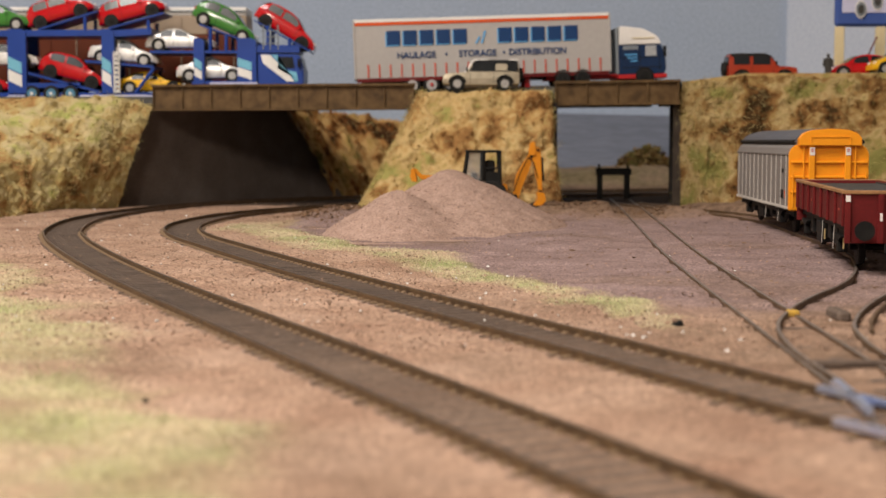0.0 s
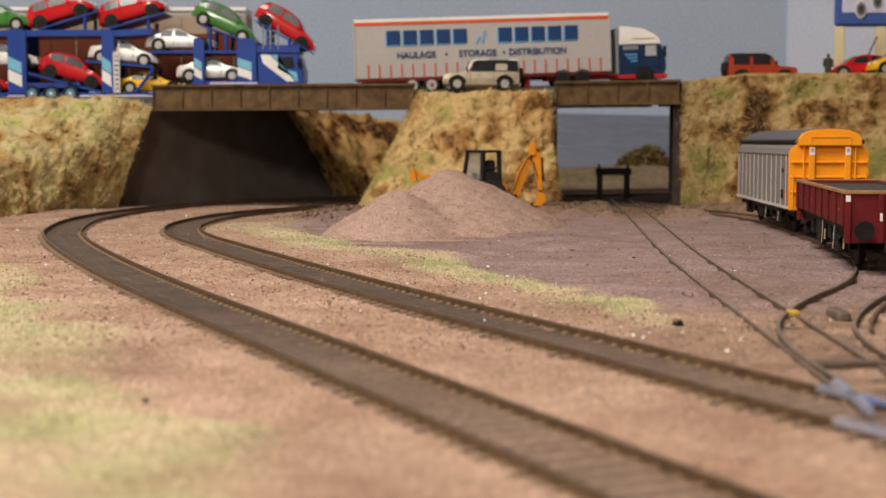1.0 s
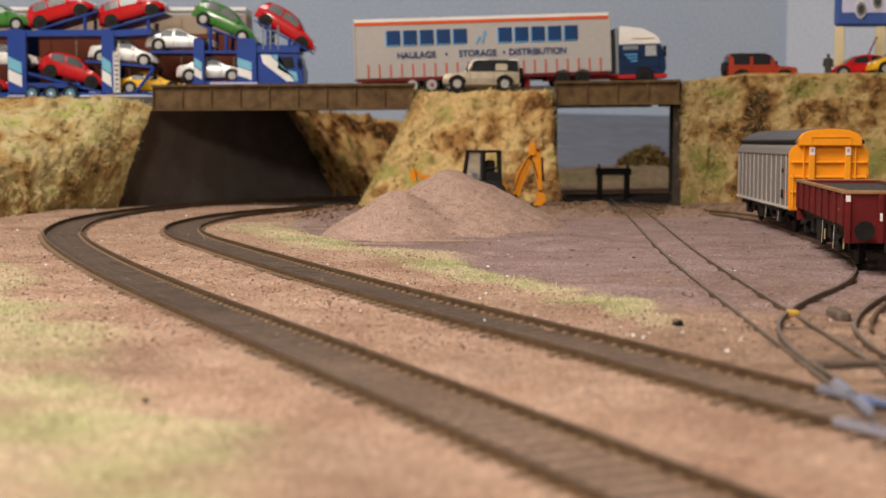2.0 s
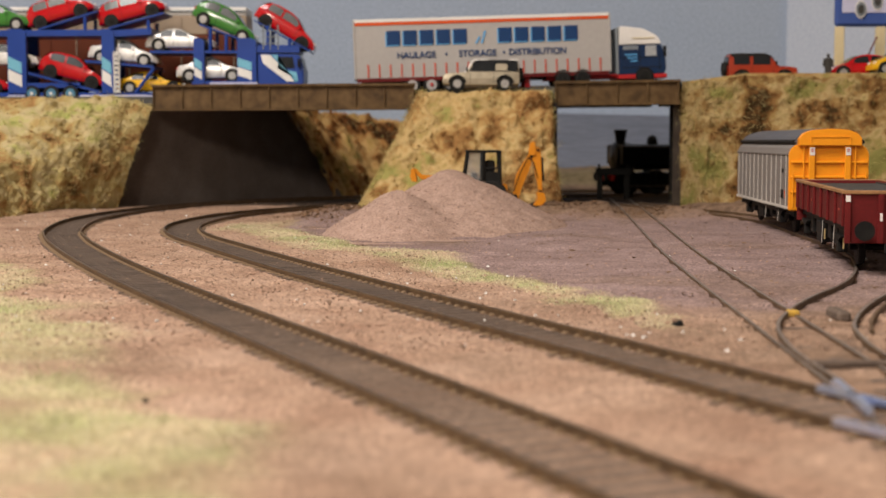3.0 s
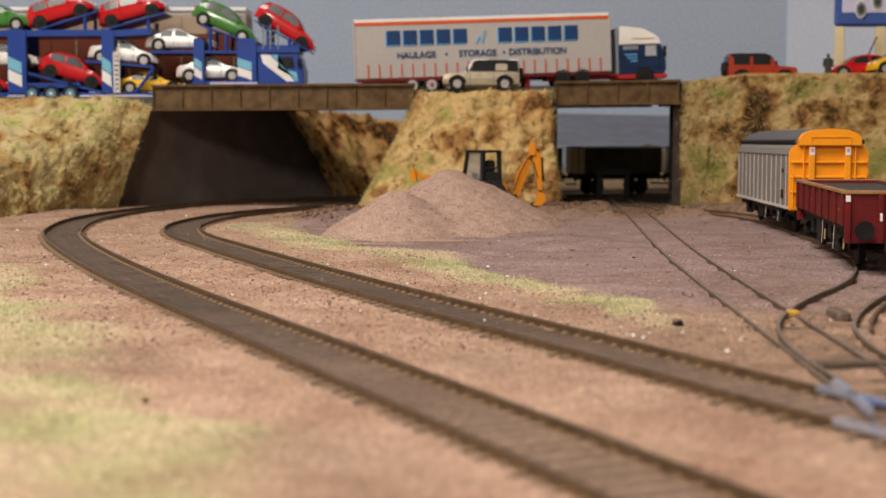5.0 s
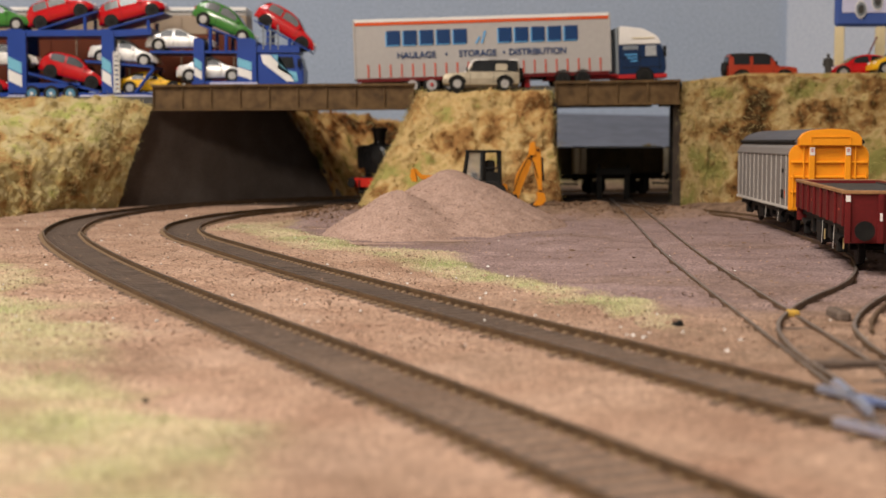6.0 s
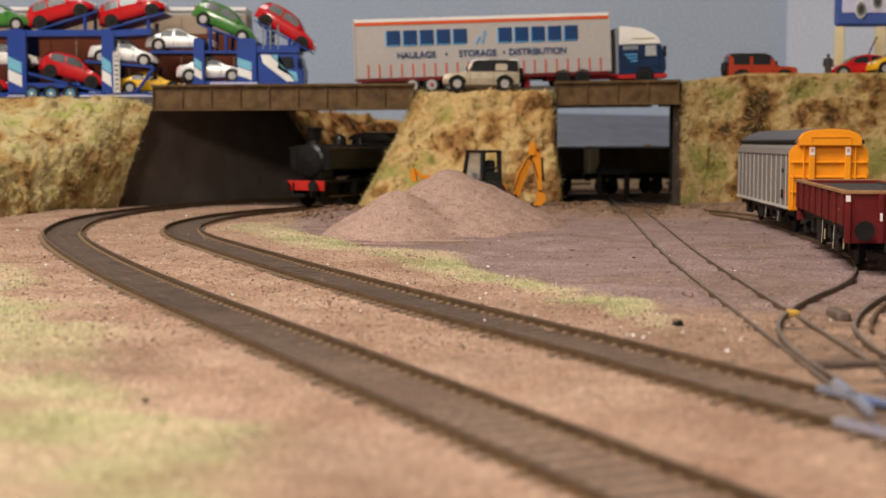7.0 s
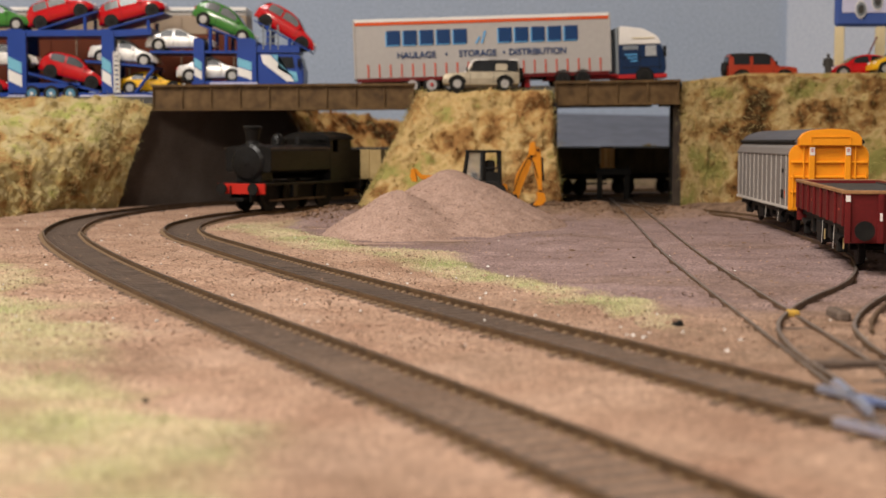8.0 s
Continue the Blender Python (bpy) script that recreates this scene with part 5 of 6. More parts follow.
def transporter():
    t = thing("car_transporter", Matrix(), "blue double-deck car transporter lorry with pale stripes", "lorry")
    y0, y1 = D, D + 0.032

    def slab(name, xa, za, xb, zb, th, mat, n0=None, n1=None, parent=None, label=""):
        bm = bmesh.new()
        extrude(bm, [(xa, za), (xb, zb), (xb, zb + th), (xa, za + th)], n0 if n0 is not None else y0, n1 if n1 is not None else y1, 0.0003)
        return part(name, bm, mat, parent or t, label)

    def post(x0, x1, z0, z1, striped=True):
        for n0, n1 in ((y0 - 0.0012, y0 + 0.003), (y1 - 0.003, y1 + 0.0012)):
            bm = bmesh.new()
            extrude(bm, [(x0, z0), (x1, z0), (x1, z1 - 0.002), (x1 - 0.003, z1), (x0, z1)], n0, n1, 0.0003)
            p = part("deck_post", bm, BLUE, t)
            if striped and n0 < y0:
                w = (x1 - x0) * 0.75
                h = (z1 - z0)
                for za, zb, mt in ((0.40, 0.58, TEAL), (0.20, 0.38, WHITE)):
                    s = bmesh.new()
                    plate(s, [(x0 + 0.0004, n0, z0 + h * zb), (x0 + w, n0, z0 + h * (zb - 0.1)), (x0 + w, n0, z0 + h * (za - 0.1)), (x0 + 0.0004, n0, z0 + h * za)], (0, -0.00015, 0))
                    part("stripe", s, mt, p, "pale slanting stripe")

    slab("chassis_beam", -0.3512, 0.0743, -0.1322, 0.0743, 0.0030, BLUE)
    slab("sill", -0.3094, 0.0739, -0.2966, 0.0739, 0.0016, LILAC, y0 - 0.0018, y0)
    slab("sill", -0.2576, 0.0739, -0.2057, 0.0739, 0.0018, LILAC, y0 - 0.0018, y0)
    slab("sill", -0.1655, 0.0830, -0.1317, 0.0830, 0.0016, LILAC, y0 - 0.0018, y0)
    slab("bogie_frame", -0.3004, 0.0806, -0.2578, 0.0806, 0.0036, BLUE)
    for x in (-0.2921, -0.2784, -0.2648):
        for yy in (y0 + 0.001, y1 - 0.001):
            wheel(t, x, yy, 0.0767, 0.0057, 0.0042, BLUE_RIM)
    post(-0.3088, -0.2955, 0.0767, 0.1221)
    post(-0.2422, -0.2330, 0.0767, 0.1221)
    post(-0.1768, -0.1692, 0.0830, 0.1157)
    post(-0.1460, -0.1323, 0.0830, 0.1157)
    slab("upper_deck", -0.3500, 0.1165, -0.2419, 0.1173, 0.0045, BLUE)
    slab("upper_deck", -0.2347, 0.1165, -0.2067, 0.1181, 0.0048, BLUE)
    slab("upper_ramp", -0.2875, 0.1209, -0.2448, 0.1339, 0.0014, BLUE)
    slab("upper_ramp", -0.2378, 0.1217, -0.1976, 0.1328, 0.0014, BLUE)
    slab("middle_deck", -0.2081, 0.1050, -0.1439, 0.1050, 0.0020, BLUE)
    slab("middle_ramp", -0.2543, 0.0986, -0.2054, 0.0946, 0.0018, BLUE)
    slab("lower_ramp", -0.2954, 0.0902, -0.2435, 0.0767, 0.0018, BLUE)
    slab("lower_deck", -0.2326, 0.0751, -0.1764, 0.0751, 0.0012, BLUE)
    slab("lower_deck", -0.1783, 0.0830, -0.1321, 0.0830, 0.0026, BLUE)
    slab("upper_ramp", -0.1729, 0.1248, -0.1339, 0.1109, 0.0014, BLUE)
    slab("front_ramp", -0.1337, 0.1276, -0.0942, 0.1058, 0.0012, BLUE)
    for xa, za, xb, zb in ((-0.2054, 0.0946, -0.2185, 0.0775), (-0.2537, 0.1308, -0.2539, 0.1205), (-0.2088, 0.1284, -0.2090, 0.1197), (-0.1538, 0.1181, -0.1539, 0.1062), (-0.1650, 0.1221, -0.1652, 0.1062), (-0.1241, 0.1244, -0.1243, 0.1109), (-0.1089, 0.1157, -0.1090, 0.1093)):
        for yy in (y0 + 0.001, y1 - 0.001):
            bm = rod(bmesh.new(), (xa, yy, za), (xb, yy, zb), 0.0013, None, 8)
            part("strut", bm, BLUE, t)
    ld = bmesh.new()
    for x in (-0.2332, -0.2296):
        box(ld, x - 0.0005, x + 0.0005, y0 - 0.0022, y0 - 0.0012, 0.0771, 0.1062)
    for k in range(9):
        z = 0.0783 + (0.1046 - 0.0783) * k / 8
        box(ld, -0.2332, -0.2296, y0 - 0.0022, y0 - 0.0013, z - 0.0010, z + 0.0010)
    part("ladder", ld, WHITE, t, "white access ladder")
    rk = bmesh.new()
    for x in (-0.1274, -0.1226, -0.1170):
        rod(rk, (x, y0, 0.1077), (x, y0, 0.1252), 0.0005, None, 6)
    for y in (0.1209, 0.1165, 0.1121):
        rod(rk, (-0.1286, y0, y), (-0.1161, y0, y), 0.0004, None, 6)
    part("headboard_rail", rk, MESH_GREY, t, "grey headboard rail")
    # cab
    cab = bmesh.new()
    extrude(cab, [(-0.1315, 0.0822), (-0.0990, 0.0822), (-0.0990, 0.0934), (-0.1019, 0.1042), (-0.1315, 0.1050)], y0, y1, 0.0008)
    c = part("cab", cab, BLUE, t)
    w = bmesh.new()
    plate(w, [(-0.1159, y0, 0.0946), (-0.1051, y0, 0.0946), (-0.1067, y0, 0.1026), (-0.1159, y0, 0.1026)], (0, -0.0002, 0))
    part("side_window", w, GLASS, c)
    w = bmesh.new()
    plate(w, [(-0.0992, y0 + 0.003, 0.0942), (-0.0992, y1 - 0.003, 0.0942), (-0.1015, y1 - 0.003, 0.1026), (-0.1015, y0 + 0.003, 0.1026)], (0.0003, 0, 0))
    part("windscreen", w, GLASS, c)
    for pts, mt in ((((462, 98), (478, 98), (512, 132), (521, 145), (508, 145), (465, 112)), WHITE), (((480, 98), (492, 98), (492, 122), (524, 128), (528, 143), (522, 145), (512, 130)), TEAL)):
        s = bmesh.new()
        k = 1.01 / 2516
        plate(s, [((a - 784) * k, y0 - 0.0001, 0.043 + (250 - b) * k) for a, b in pts], (0, -0.0002, 0))
        part("cab_stripe", s, mt, c, "pale swept stripe")
    slab("cab_rack", -0.1331, 0.1054, -0.1018, 0.1054, 0.0055, BLUE)
    for x in (-0.1141, -0.1863):
        for yy in (y0 + 0.001, y1 - 0.001):
            wheel(t, x, yy, 0.0767, 0.0052, 0.0042, BLUE_RIM)
    mr = bmesh.new()
    box(mr, -0.1031, -0.1011, y0 - 0.003, y0 - 0.001, 0.0950, 0.1014, 0.0003)
    part("mirror", mr, BLACK, c)
    return t


transporter()
YC = D + 0.0115
ON = "cars on the transporter"
for name, x, z, tilt, colour, label, style, kw in (
        ("hatchback_car", -0.3187, 0.1216, 0, GREEN, "dark green hatchback on the upper transporter deck", "hatch", {}),
        ("hatchback_car", -0.2711, 0.1272, 16, RED, "shiny red hatchback tilted nose-up on the upper deck", "hatch", {}),
        ("hatchback_car", -0.2204, 0.1276, 15, RED, "shiny red hatchback tilted nose-up on the upper deck", "hatch", {}),
        ("hatchback_car", -0.1586, 0.1193, -24, GREEN, "bright green hatchback tilted nose-down on the upper deck", "hatch", {}),
        ("hatchback_car", -0.1159, 0.1165, -31, RED, "shiny red hatchback tilted nose-down above the cab", "hatch", {}),
        ("sports_car", -0.1873, 0.1069, 0, SILVER, "silver-white coupe on the middle deck", "coupe", {}),
        ("saloon_car", -0.2290, 0.0973, -5, SILVER, "silver saloon on the sloping middle ramp", "saloon", {}),
        ("saloon_car", -0.1658, 0.0852, 0, SILVER, "silver saloon on the lower front deck", "saloon", {}),
        ("hatchback_car", -0.2667, 0.0844, -15, RED, "shiny red hatchback tilted nose-down on the lower ramp", "hatch", {}),
        ("sports_car", -0.2083, 0.0764, 0, YELLOW, "yellow sports car on the lower deck", "coupe", {}),
        ("saloon_car", -0.3141, 0.0945, 0, SILVER, "silver saloon on the lower deck near the rear", "saloon", {}),
        ("hatchback_car", -0.3347, 0.0760, 0, RED, "red hatchback on the lowest deck near the rear", "hatch", {})):
    lx = 0.0485 if style == "hatch" else 0.0495
    hx = {"hatch": 0.0198, "saloon": 0.0185, "coupe": 0.0165}[style]
    car(name, pose(x, YC + 0.004, z, 0, -tilt, 0), colour, label, style, lx, 0.0225, hx, group=ON, rim_mat=BLACK if colour is RED else None, glass=TINTED if z > 0.115 else None)


def back_lorry():
    v = thing("box_lorry", Matrix(), "long brown and cream lorry with a white roof", "lorry")
    x0, x1 = -0.3854, -0.1479
    for name, za, zb, mt in (("lower_side", 0.0814, 0.1229, LORRY_BROWN), ("upper_side", 0.1229, 0.1373, LORRY_CREAM), ("roof", 0.1373, 0.1436, WHITE)):
        b = bmesh.new()
        box(b, x0, x1, 1.075, 1.108, za, zb, 0.0008)
        part(name, b, mt, v)
    for k in range(12):
        b = bmesh.new()
        x = x0 + (x1 - x0) * (k + 0.5) / 12
        box(b, x - 0.0004, x + 0.0004, 1.0742, 1.0752, 0.0856, 0.1364)
        part("side_post", b, LORRY_CREAM if k % 2 else LORRY_BROWN, v)
    rl = bmesh.new()
    box(rl, x0, x1, 1.0735, 1.0752, 0.1402, 0.1411)
    part("roof_moulding", rl, MESH_GREY, v)
    for x in (x0 + 0.03, x0 + 0.045, x1 - 0.03):
        for yy in (1.077, 1.106):
            wheel(v, x, yy, 0.0735 + 0.0055, 0.0055, 0.004, BLUE_RIM)


back_lorry()


# ---- curtain-sided articulated lorry ----
def text_part(body, size, mat, parent, m, squeeze=1.0, weight=0.0):
    cu = bpy.data.curves.new("lettering", "FONT")
    cu.body, cu.size, cu.extrude, cu.offset = body, size, 0.00006, weight
    cu.align_x = "CENTER"
    tmp = new("lettering", cu)
    dg = bpy.context.evaluated_depsgraph_get()
    me = bpy.data.meshes.new_from_object(tmp.evaluated_get(dg))
    bpy.data.objects.remove(tmp)
    me.materials.clear()
    me.materials.append(mat)
    ob = new("lettering", me)
    ob.parent = parent
    ob.matrix_basis = m @ Matrix.Diagonal((squeeze, 1, 1, 1))
    return ob


def articulated_lorry():
    """Local x runs from the trailer's tail to the cab; z = 0 on the road."""
    m = pose(-0.0605, 0.992, 0.0759, 0, -2.1, 4.5)
    t = thing("articulated_lorry", m, "curtain-sided articulated lorry with a navy and white cab", "lorry")
    L, W = 0.1800, 0.0335
    zl, zh = 0.0098, 0.0505
    b = bmesh.new()
    box(b, 0, L, 0, W, zl, zh, 0.0004)
    body = part("trailer_body", b, CURTAIN, t, "grey curtain-sided trailer body")
    for za, zb, mt, nm in ((zh - 0.0038, zh - 0.0016, CHASSIS_RED, "cant_rail"), (zh - 0.0016, zh + 0.0006, WHITE, "roof_rail")):
        s = bmesh.new()
        box(s, -0.0002, L + 0.0002, -0.0004, 0.0006, za, zb, 0.0001)
        part(nm, s, JEEP_ORANGE if nm == "cant_rail" else mt, body, "red rail along the roof edge" if nm == "cant_rail" else "")
    for x in (0.0, L):
        s = bmesh.new()
        box(s, x - 0.0008, x + 0.0008, -0.0005, 0.001, zl, zh, 0.0002)
        part("corner_post", s, CURTAIN, body)
    for k in range(22):
        s = bmesh.new()
        x = 0.009 + (L - 0.016) * k / 21
        box(s, x - 0.0006, x + 0.0006, -0.0005, 0.0004, zl + 0.001, zl + 0.0098, 0.0001)
        part("strap", s, STRAP, body)
    sd = bmesh.new()
    box(sd, 0.001, L - 0.001, -0.0003, 0.001, zl - 0.0022, zl + 0.0004, 0.0001)
    part("side_rail", sd, MAROON, body)
    # firm's name as plain letter-sized blocks with a pale edge
    for x0, n in ((0.0225, 5), (0.1010, 5)):
        for k in range(n):
            x = x0 + k * 0.0117
            for dx, dz, dy, mt in ((-0.0007, -0.0007, 0.0, SKY_TRIM), (0, 0, -0.0001, NAVY)):
                s = bmesh.new()
                zz = zl + 0.0228 + dz
                xx = x + dx
                box(s, xx, xx + 0.0096, -0.0006 + dy, 0.0002 + dy, zz, zz + 0.0102, 0.0003)
                part("name_block", s, mt, body, "navy block lettering shape" if mt is NAVY else "")
    for k, (dx, h) in enumerate(((0.0845, 0.0048), (0.0885, 0.0085))):
        s = bmesh.new()
        plate(s, [(dx, -0.0006, zl + 0.0225), (dx + 0.0013, -0.0006, zl + 0.0225), (dx + 0.0040, -0.0006, zl + 0.0225 + h), (dx + 0.0027, -0.0006, zl + 0.0225 + h)], (0, -0.0001, 0))
        part("name_block", s, SKY_TRIM, body)
    up = Matrix.Rotation(math.pi / 2, 4, "X")
    zz = zl + 0.0137
    for word, x in (("HAULAGE", 0.0430), ("STORAGE", 0.0860), ("DISTRIBUTION", 0.1285)):
        text_part(word, 0.0062, NAVY, body, Matrix.Translation((x, -0.0006, zz)) @ up, {"HAULAGE": 0.98, "STORAGE": 0.98, "DISTRIBUTION": 1.0}[word], 0.00012)
    for x in (0.0640, 0.1045):
        s = bmesh.new()
        plate(s, [(x - 0.0011, -0.0006, zz + 0.0021), (x, -0.0006, zz + 0.0010), (x + 0.0011, -0.0006, zz + 0.0021), (x, -0.0006, zz + 0.0033)], (0, -0.0001, 0))
        part("diamond_mark", s, NAVY, body)
    ch = bmesh.new()
    box(ch, 0.004, L - 0.01, 0.008, W - 0.008, 0.0062, zl - 0.001, 0.0004)
    part("trailer_chassis", ch, BLACK, t)
    for x in (0.0395, 0.0530, 0.0665):
        for yy in (0.002, W - 0.002):
            wheel(t, x, yy, 0.0046, 0.0060, 0.0045, RIM_GREY)
    for x in (0.0395, 0.053, 0.0665):
        g = bmesh.new()
        box(g, x - 0.006, x + 0.006, 0.001, 0.005, 0.0098, 0.0106, 0.0003)
        part("mudguard", g, BLACK, t)
    lg = bmesh.new()
    for yy in (0.004, W - 0.006):
        box(lg, 0.1195, 0.1230, yy, yy + 0.002, -0.0010, zl, 0.0002)
        box(lg, 0.1180, 0.1245, yy - 0.0004, yy + 0.0024, -0.0013, -0.0006)
    part("landing_leg", lg, CHASSIS_RED, t)
    tk = bmesh.new()
    rod(tk, (0.098, 0.006, 0.0045), (0.113, 0.006, 0.0045), 0.0036, None, 14)
    part("air_tank", tk, WHITE, t)
    # tractor
    x0, x1 = 0.1865, 0.2200
    fr = bmesh.new()
    box(fr, 0.135, x1 - 0.002, 0.006, W - 0.006, 0.0050, 0.0078, 0.0004)
    box(fr, 0.137, 0.187, 0.003, W - 0.003, 0.0066, 0.0080, 0.0003)
    part("tractor_chassis", fr, CHASSIS_RED, t)
    cab = bmesh.new()
    extrude(cab, [(x0, 0.0070), (x1 - 0.001, 0.0070), (x1 + 0.0006, 0.0120), (x1 - 0.0004, 0.0195), (x1 - 0.0030, 0.0280), (x0, 0.0280)], 0.0006, W - 0.0006, 0.0006)
    c = part("cab", cab, CAB_NAVY, t, "navy blue lorry cab")
    top = bmesh.new()
    extrude(top, [(x0, 0.0278), (x1 - 0.0032, 0.0278), (x1 - 0.0036, 0.0315), (x1 - 0.0075, 0.0350), (x1 - 0.016, 0.0392), (x0 + 0.004, 0.0412), (x0 + 0.001, 0.0410)], 0.0010, W - 0.0010, 0.0008)
    part("roof_fairing", top, WHITE, c, "white cab roof fairing")
    pl = bmesh.new()
    box(pl, x0 + 0.010, x1 - 0.008, 0.0003, 0.0010, 0.0322, 0.0328)
    part("fairing_crease", pl, CREAM, c)
    bc = bmesh.new()
    box(bc, x0 - 0.0018, x0, 0.0008, W - 0.0008, 0.0075, 0.0400, 0.0004)
    part("side_deflector", bc, MESH_GREY, c)
    w = bmesh.new()
    plate(w, [(x1 - 0.0145, 0.0006, 0.0198), (x1 - 0.0065, 0.0006, 0.0198), (x1 - 0.0068, 0.0006, 0.0270), (x1 - 0.0145, 0.0006, 0.0270)], (0, -0.0002, 0))
    part("side_window", w, CLEAR, c)
    w = bmesh.new()
    plate(w, [(x0 + 0.003, 0.0006, 0.0245), (x0 + 0.014, 0.0006, 0.0245), (x0 + 0.014, 0.0006, 0.0272), (x0 + 0.003, 0.0006, 0.0272)], (0, -0.00015, 0))
    part("door_sign", w, MESH_GREY, c)
    for k in range(3):
        s = bmesh.new()
        box(s, x0 + 0.004 + k * 0.002, x0 + 0.013, 0.0003, 0.0006, 0.0205 - k * 0.0022, 0.0215 - k * 0.0022)
        part("sign_bar", s, SKY_TRIM, c)
    w = bmesh.new()
    plate(w, [(x1 + 0.0004, 0.003, 0.0190), (x1 + 0.0004, W - 0.003, 0.0190), (x1 - 0.0026, W - 0.003, 0.0272), (x1 - 0.0026, 0.003, 0.0272)], (0.0002, 0, 0))
    part("windscreen", w, GLASS, c)
    for za, zb in ((0.0118, 0.0122), (0.0186, 0.0190)):
        s = bmesh.new()
        box(s, x0 + 0.002, x1 - 0.003, 0.00035, 0.0006, za, zb)
        part("cab_moulding", s, BLACK, c)
    for x in (x0 + 0.0150, x1 - 0.0045):
        s = bmesh.new()
        box(s, x - 0.00015, x + 0.00015, 0.00035, 0.0006, 0.0095, 0.0275)
        part("door_seam", s, BLACK, c)
    gr = bmesh.new()
    for k in range(5):
        box(gr, x1 - 0.0002, x1 + 0.0009, 0.004, W - 0.004, 0.0098 + 0.0016 * k, 0.0107 + 0.0016 * k)
    part("grille", gr, BLACK, c)
    mi = bmesh.new()
    box(mi, x1 - 0.002, x1, -0.0025, -0.0005, 0.0190, 0.0265, 0.0003)
    part("mirror", mi, BLACK, c)
    bp = bmesh.new()
    box(bp, x0 - 0.001, x1 + 0.0008, 0.0002, W - 0.0002, 0.0040, 0.0070, 0.0004)
    part("bumper", bp, CHASSIS_RED, c)
    for x in (0.1460, 0.1600, x1 - 0.0155):
        for yy in (0.0022, W - 0.0022):
            if x > 0.18:
                a = bmesh.new()
                rod(a, (x, yy - 0.0025, 0.0056), (x, yy + 0.0018, 0.0056), 0.0066, None, 18)
                part("wheel_arch", a, BLACK, c)
            wheel(t, x, yy - (0.0010 if yy < 0.01 else 0), 0.0054, 0.0054, 0.0045, BLACK)
            if x < 0.18:
                g = bmesh.new()
                arc = [(x + 0.0066 * math.cos(q), 0.0054 + 0.0066 * math.sin(q)) for q in np.linspace(0.2, math.pi - 0.2, 9)]
                inner = [(x + 0.0060 * math.cos(q), 0.0054 + 0.0060 * math.sin(q)) for q in np.linspace(math.pi - 0.2, 0.2, 9)]
                extrude(g, arc + inner, yy - 0.0028, yy + 0.0024)
                part("mudguard", g, BLACK, t)
    return t


articulated_lorry()

# ---- other road vehicles ----
J = car("off_road_car", pose(0.0258, 0.975, 0.0772, 0, 0, 180), CHAMPAGNE, "champagne off-road car with a black and white roof", "jeep", 0.0520, 0.0235, 0.0205, roof=BLACK)


def jeep_extras(j, length, width, height, white_roof):
    sp = bmesh.new()
    revolve(sp, [(0.0020, 0), (0.0046, 0.0), (0.0050, 0.0008), (0.0050, 0.0022), (0.0044, 0.0029), (0.0022, 0.0026)], Matrix.Translation((-0.5 * length, 0, 0.52 * height)) @ Matrix.Rotation(-math.pi / 2, 4, "Y"), 20)
    part("spare_wheel", sp, TYRE, j)
    for s in (-1, 1):
        mi = bmesh.new()
        box(mi, 0.175 * length, 0.195 * length, s * width * 0.49, s * width * 0.57, 0.62 * height, 0.76 * height, 0.0003)
        part("wing_mirror", mi, BLACK, j)
        wing = bmesh.new()
        for x in (-0.31, 0.31):
            arc = [(x * length + 0.0062 * math.cos(q), 0.0046 + 0.0060 * math.sin(q)) for q in np.linspace(0.15, math.pi - 0.15, 9)]
            low = [(x * length + 0.0053 * math.cos(q), 0.0046 + 0.0052 * math.sin(q)) for q in np.linspace(math.pi - 0.15, 0.15, 9)]
            extrude(wing, arc + low, s * width * 0.49, s * (width * 0.5 + 0.0008))
        part("wing_flare", wing, BLACK, j)
    if white_roof:
        for xa, xb in ((-0.485, -0.36), (-0.10, 0.10)):
            r = bmesh.new()
            box(r, xa * length, xb * length, -width * 0.425, width * 0.425, height - 0.0004, height + 0.0007, 0.0003)
            part("roof_panel", r, WHITE, j, "white roof panel")
        for s in (-1, 1):
            p = bmesh.new()
            plate(p, [(0.215 * length, s * width * 0.478, 0.61 * height), (0.188 * length, s * width * 0.478, 0.61 * height), (0.085 * length, s * width * 0.428, height), (0.112 * length, s * width * 0.428, height)], (0, s * 0.0004, 0))
            part("windscreen_pillar", p, WHITE, j)
            d = bmesh.new()
            plate(d, [(-0.485 * length, s * width * 0.476, 0.63 * height), (0.16 * length, s * width * 0.482, 0.63 * height), (0.075 * length, s * width * 0.432, 0.96 * height), (-0.475 * length, s * width * 0.428, 0.96 * height)], (0, s * 0.0003, 0))
            part("window_band", d, GLASS, j, "dark glazed upper side")
            q = bmesh.new()
            plate(q, [(-0.34 * length, s * width * 0.478, 0.66 * height), (-0.19 * length, s * width * 0.478, 0.66 * height), (-0.19 * length, s * width * 0.447, 0.88 * height), (-0.34 * length, s * width * 0.447, 0.88 * height)], (0, s * 0.0006, 0))
            part("quarter_panel", q, CHAMPAGNE, j)


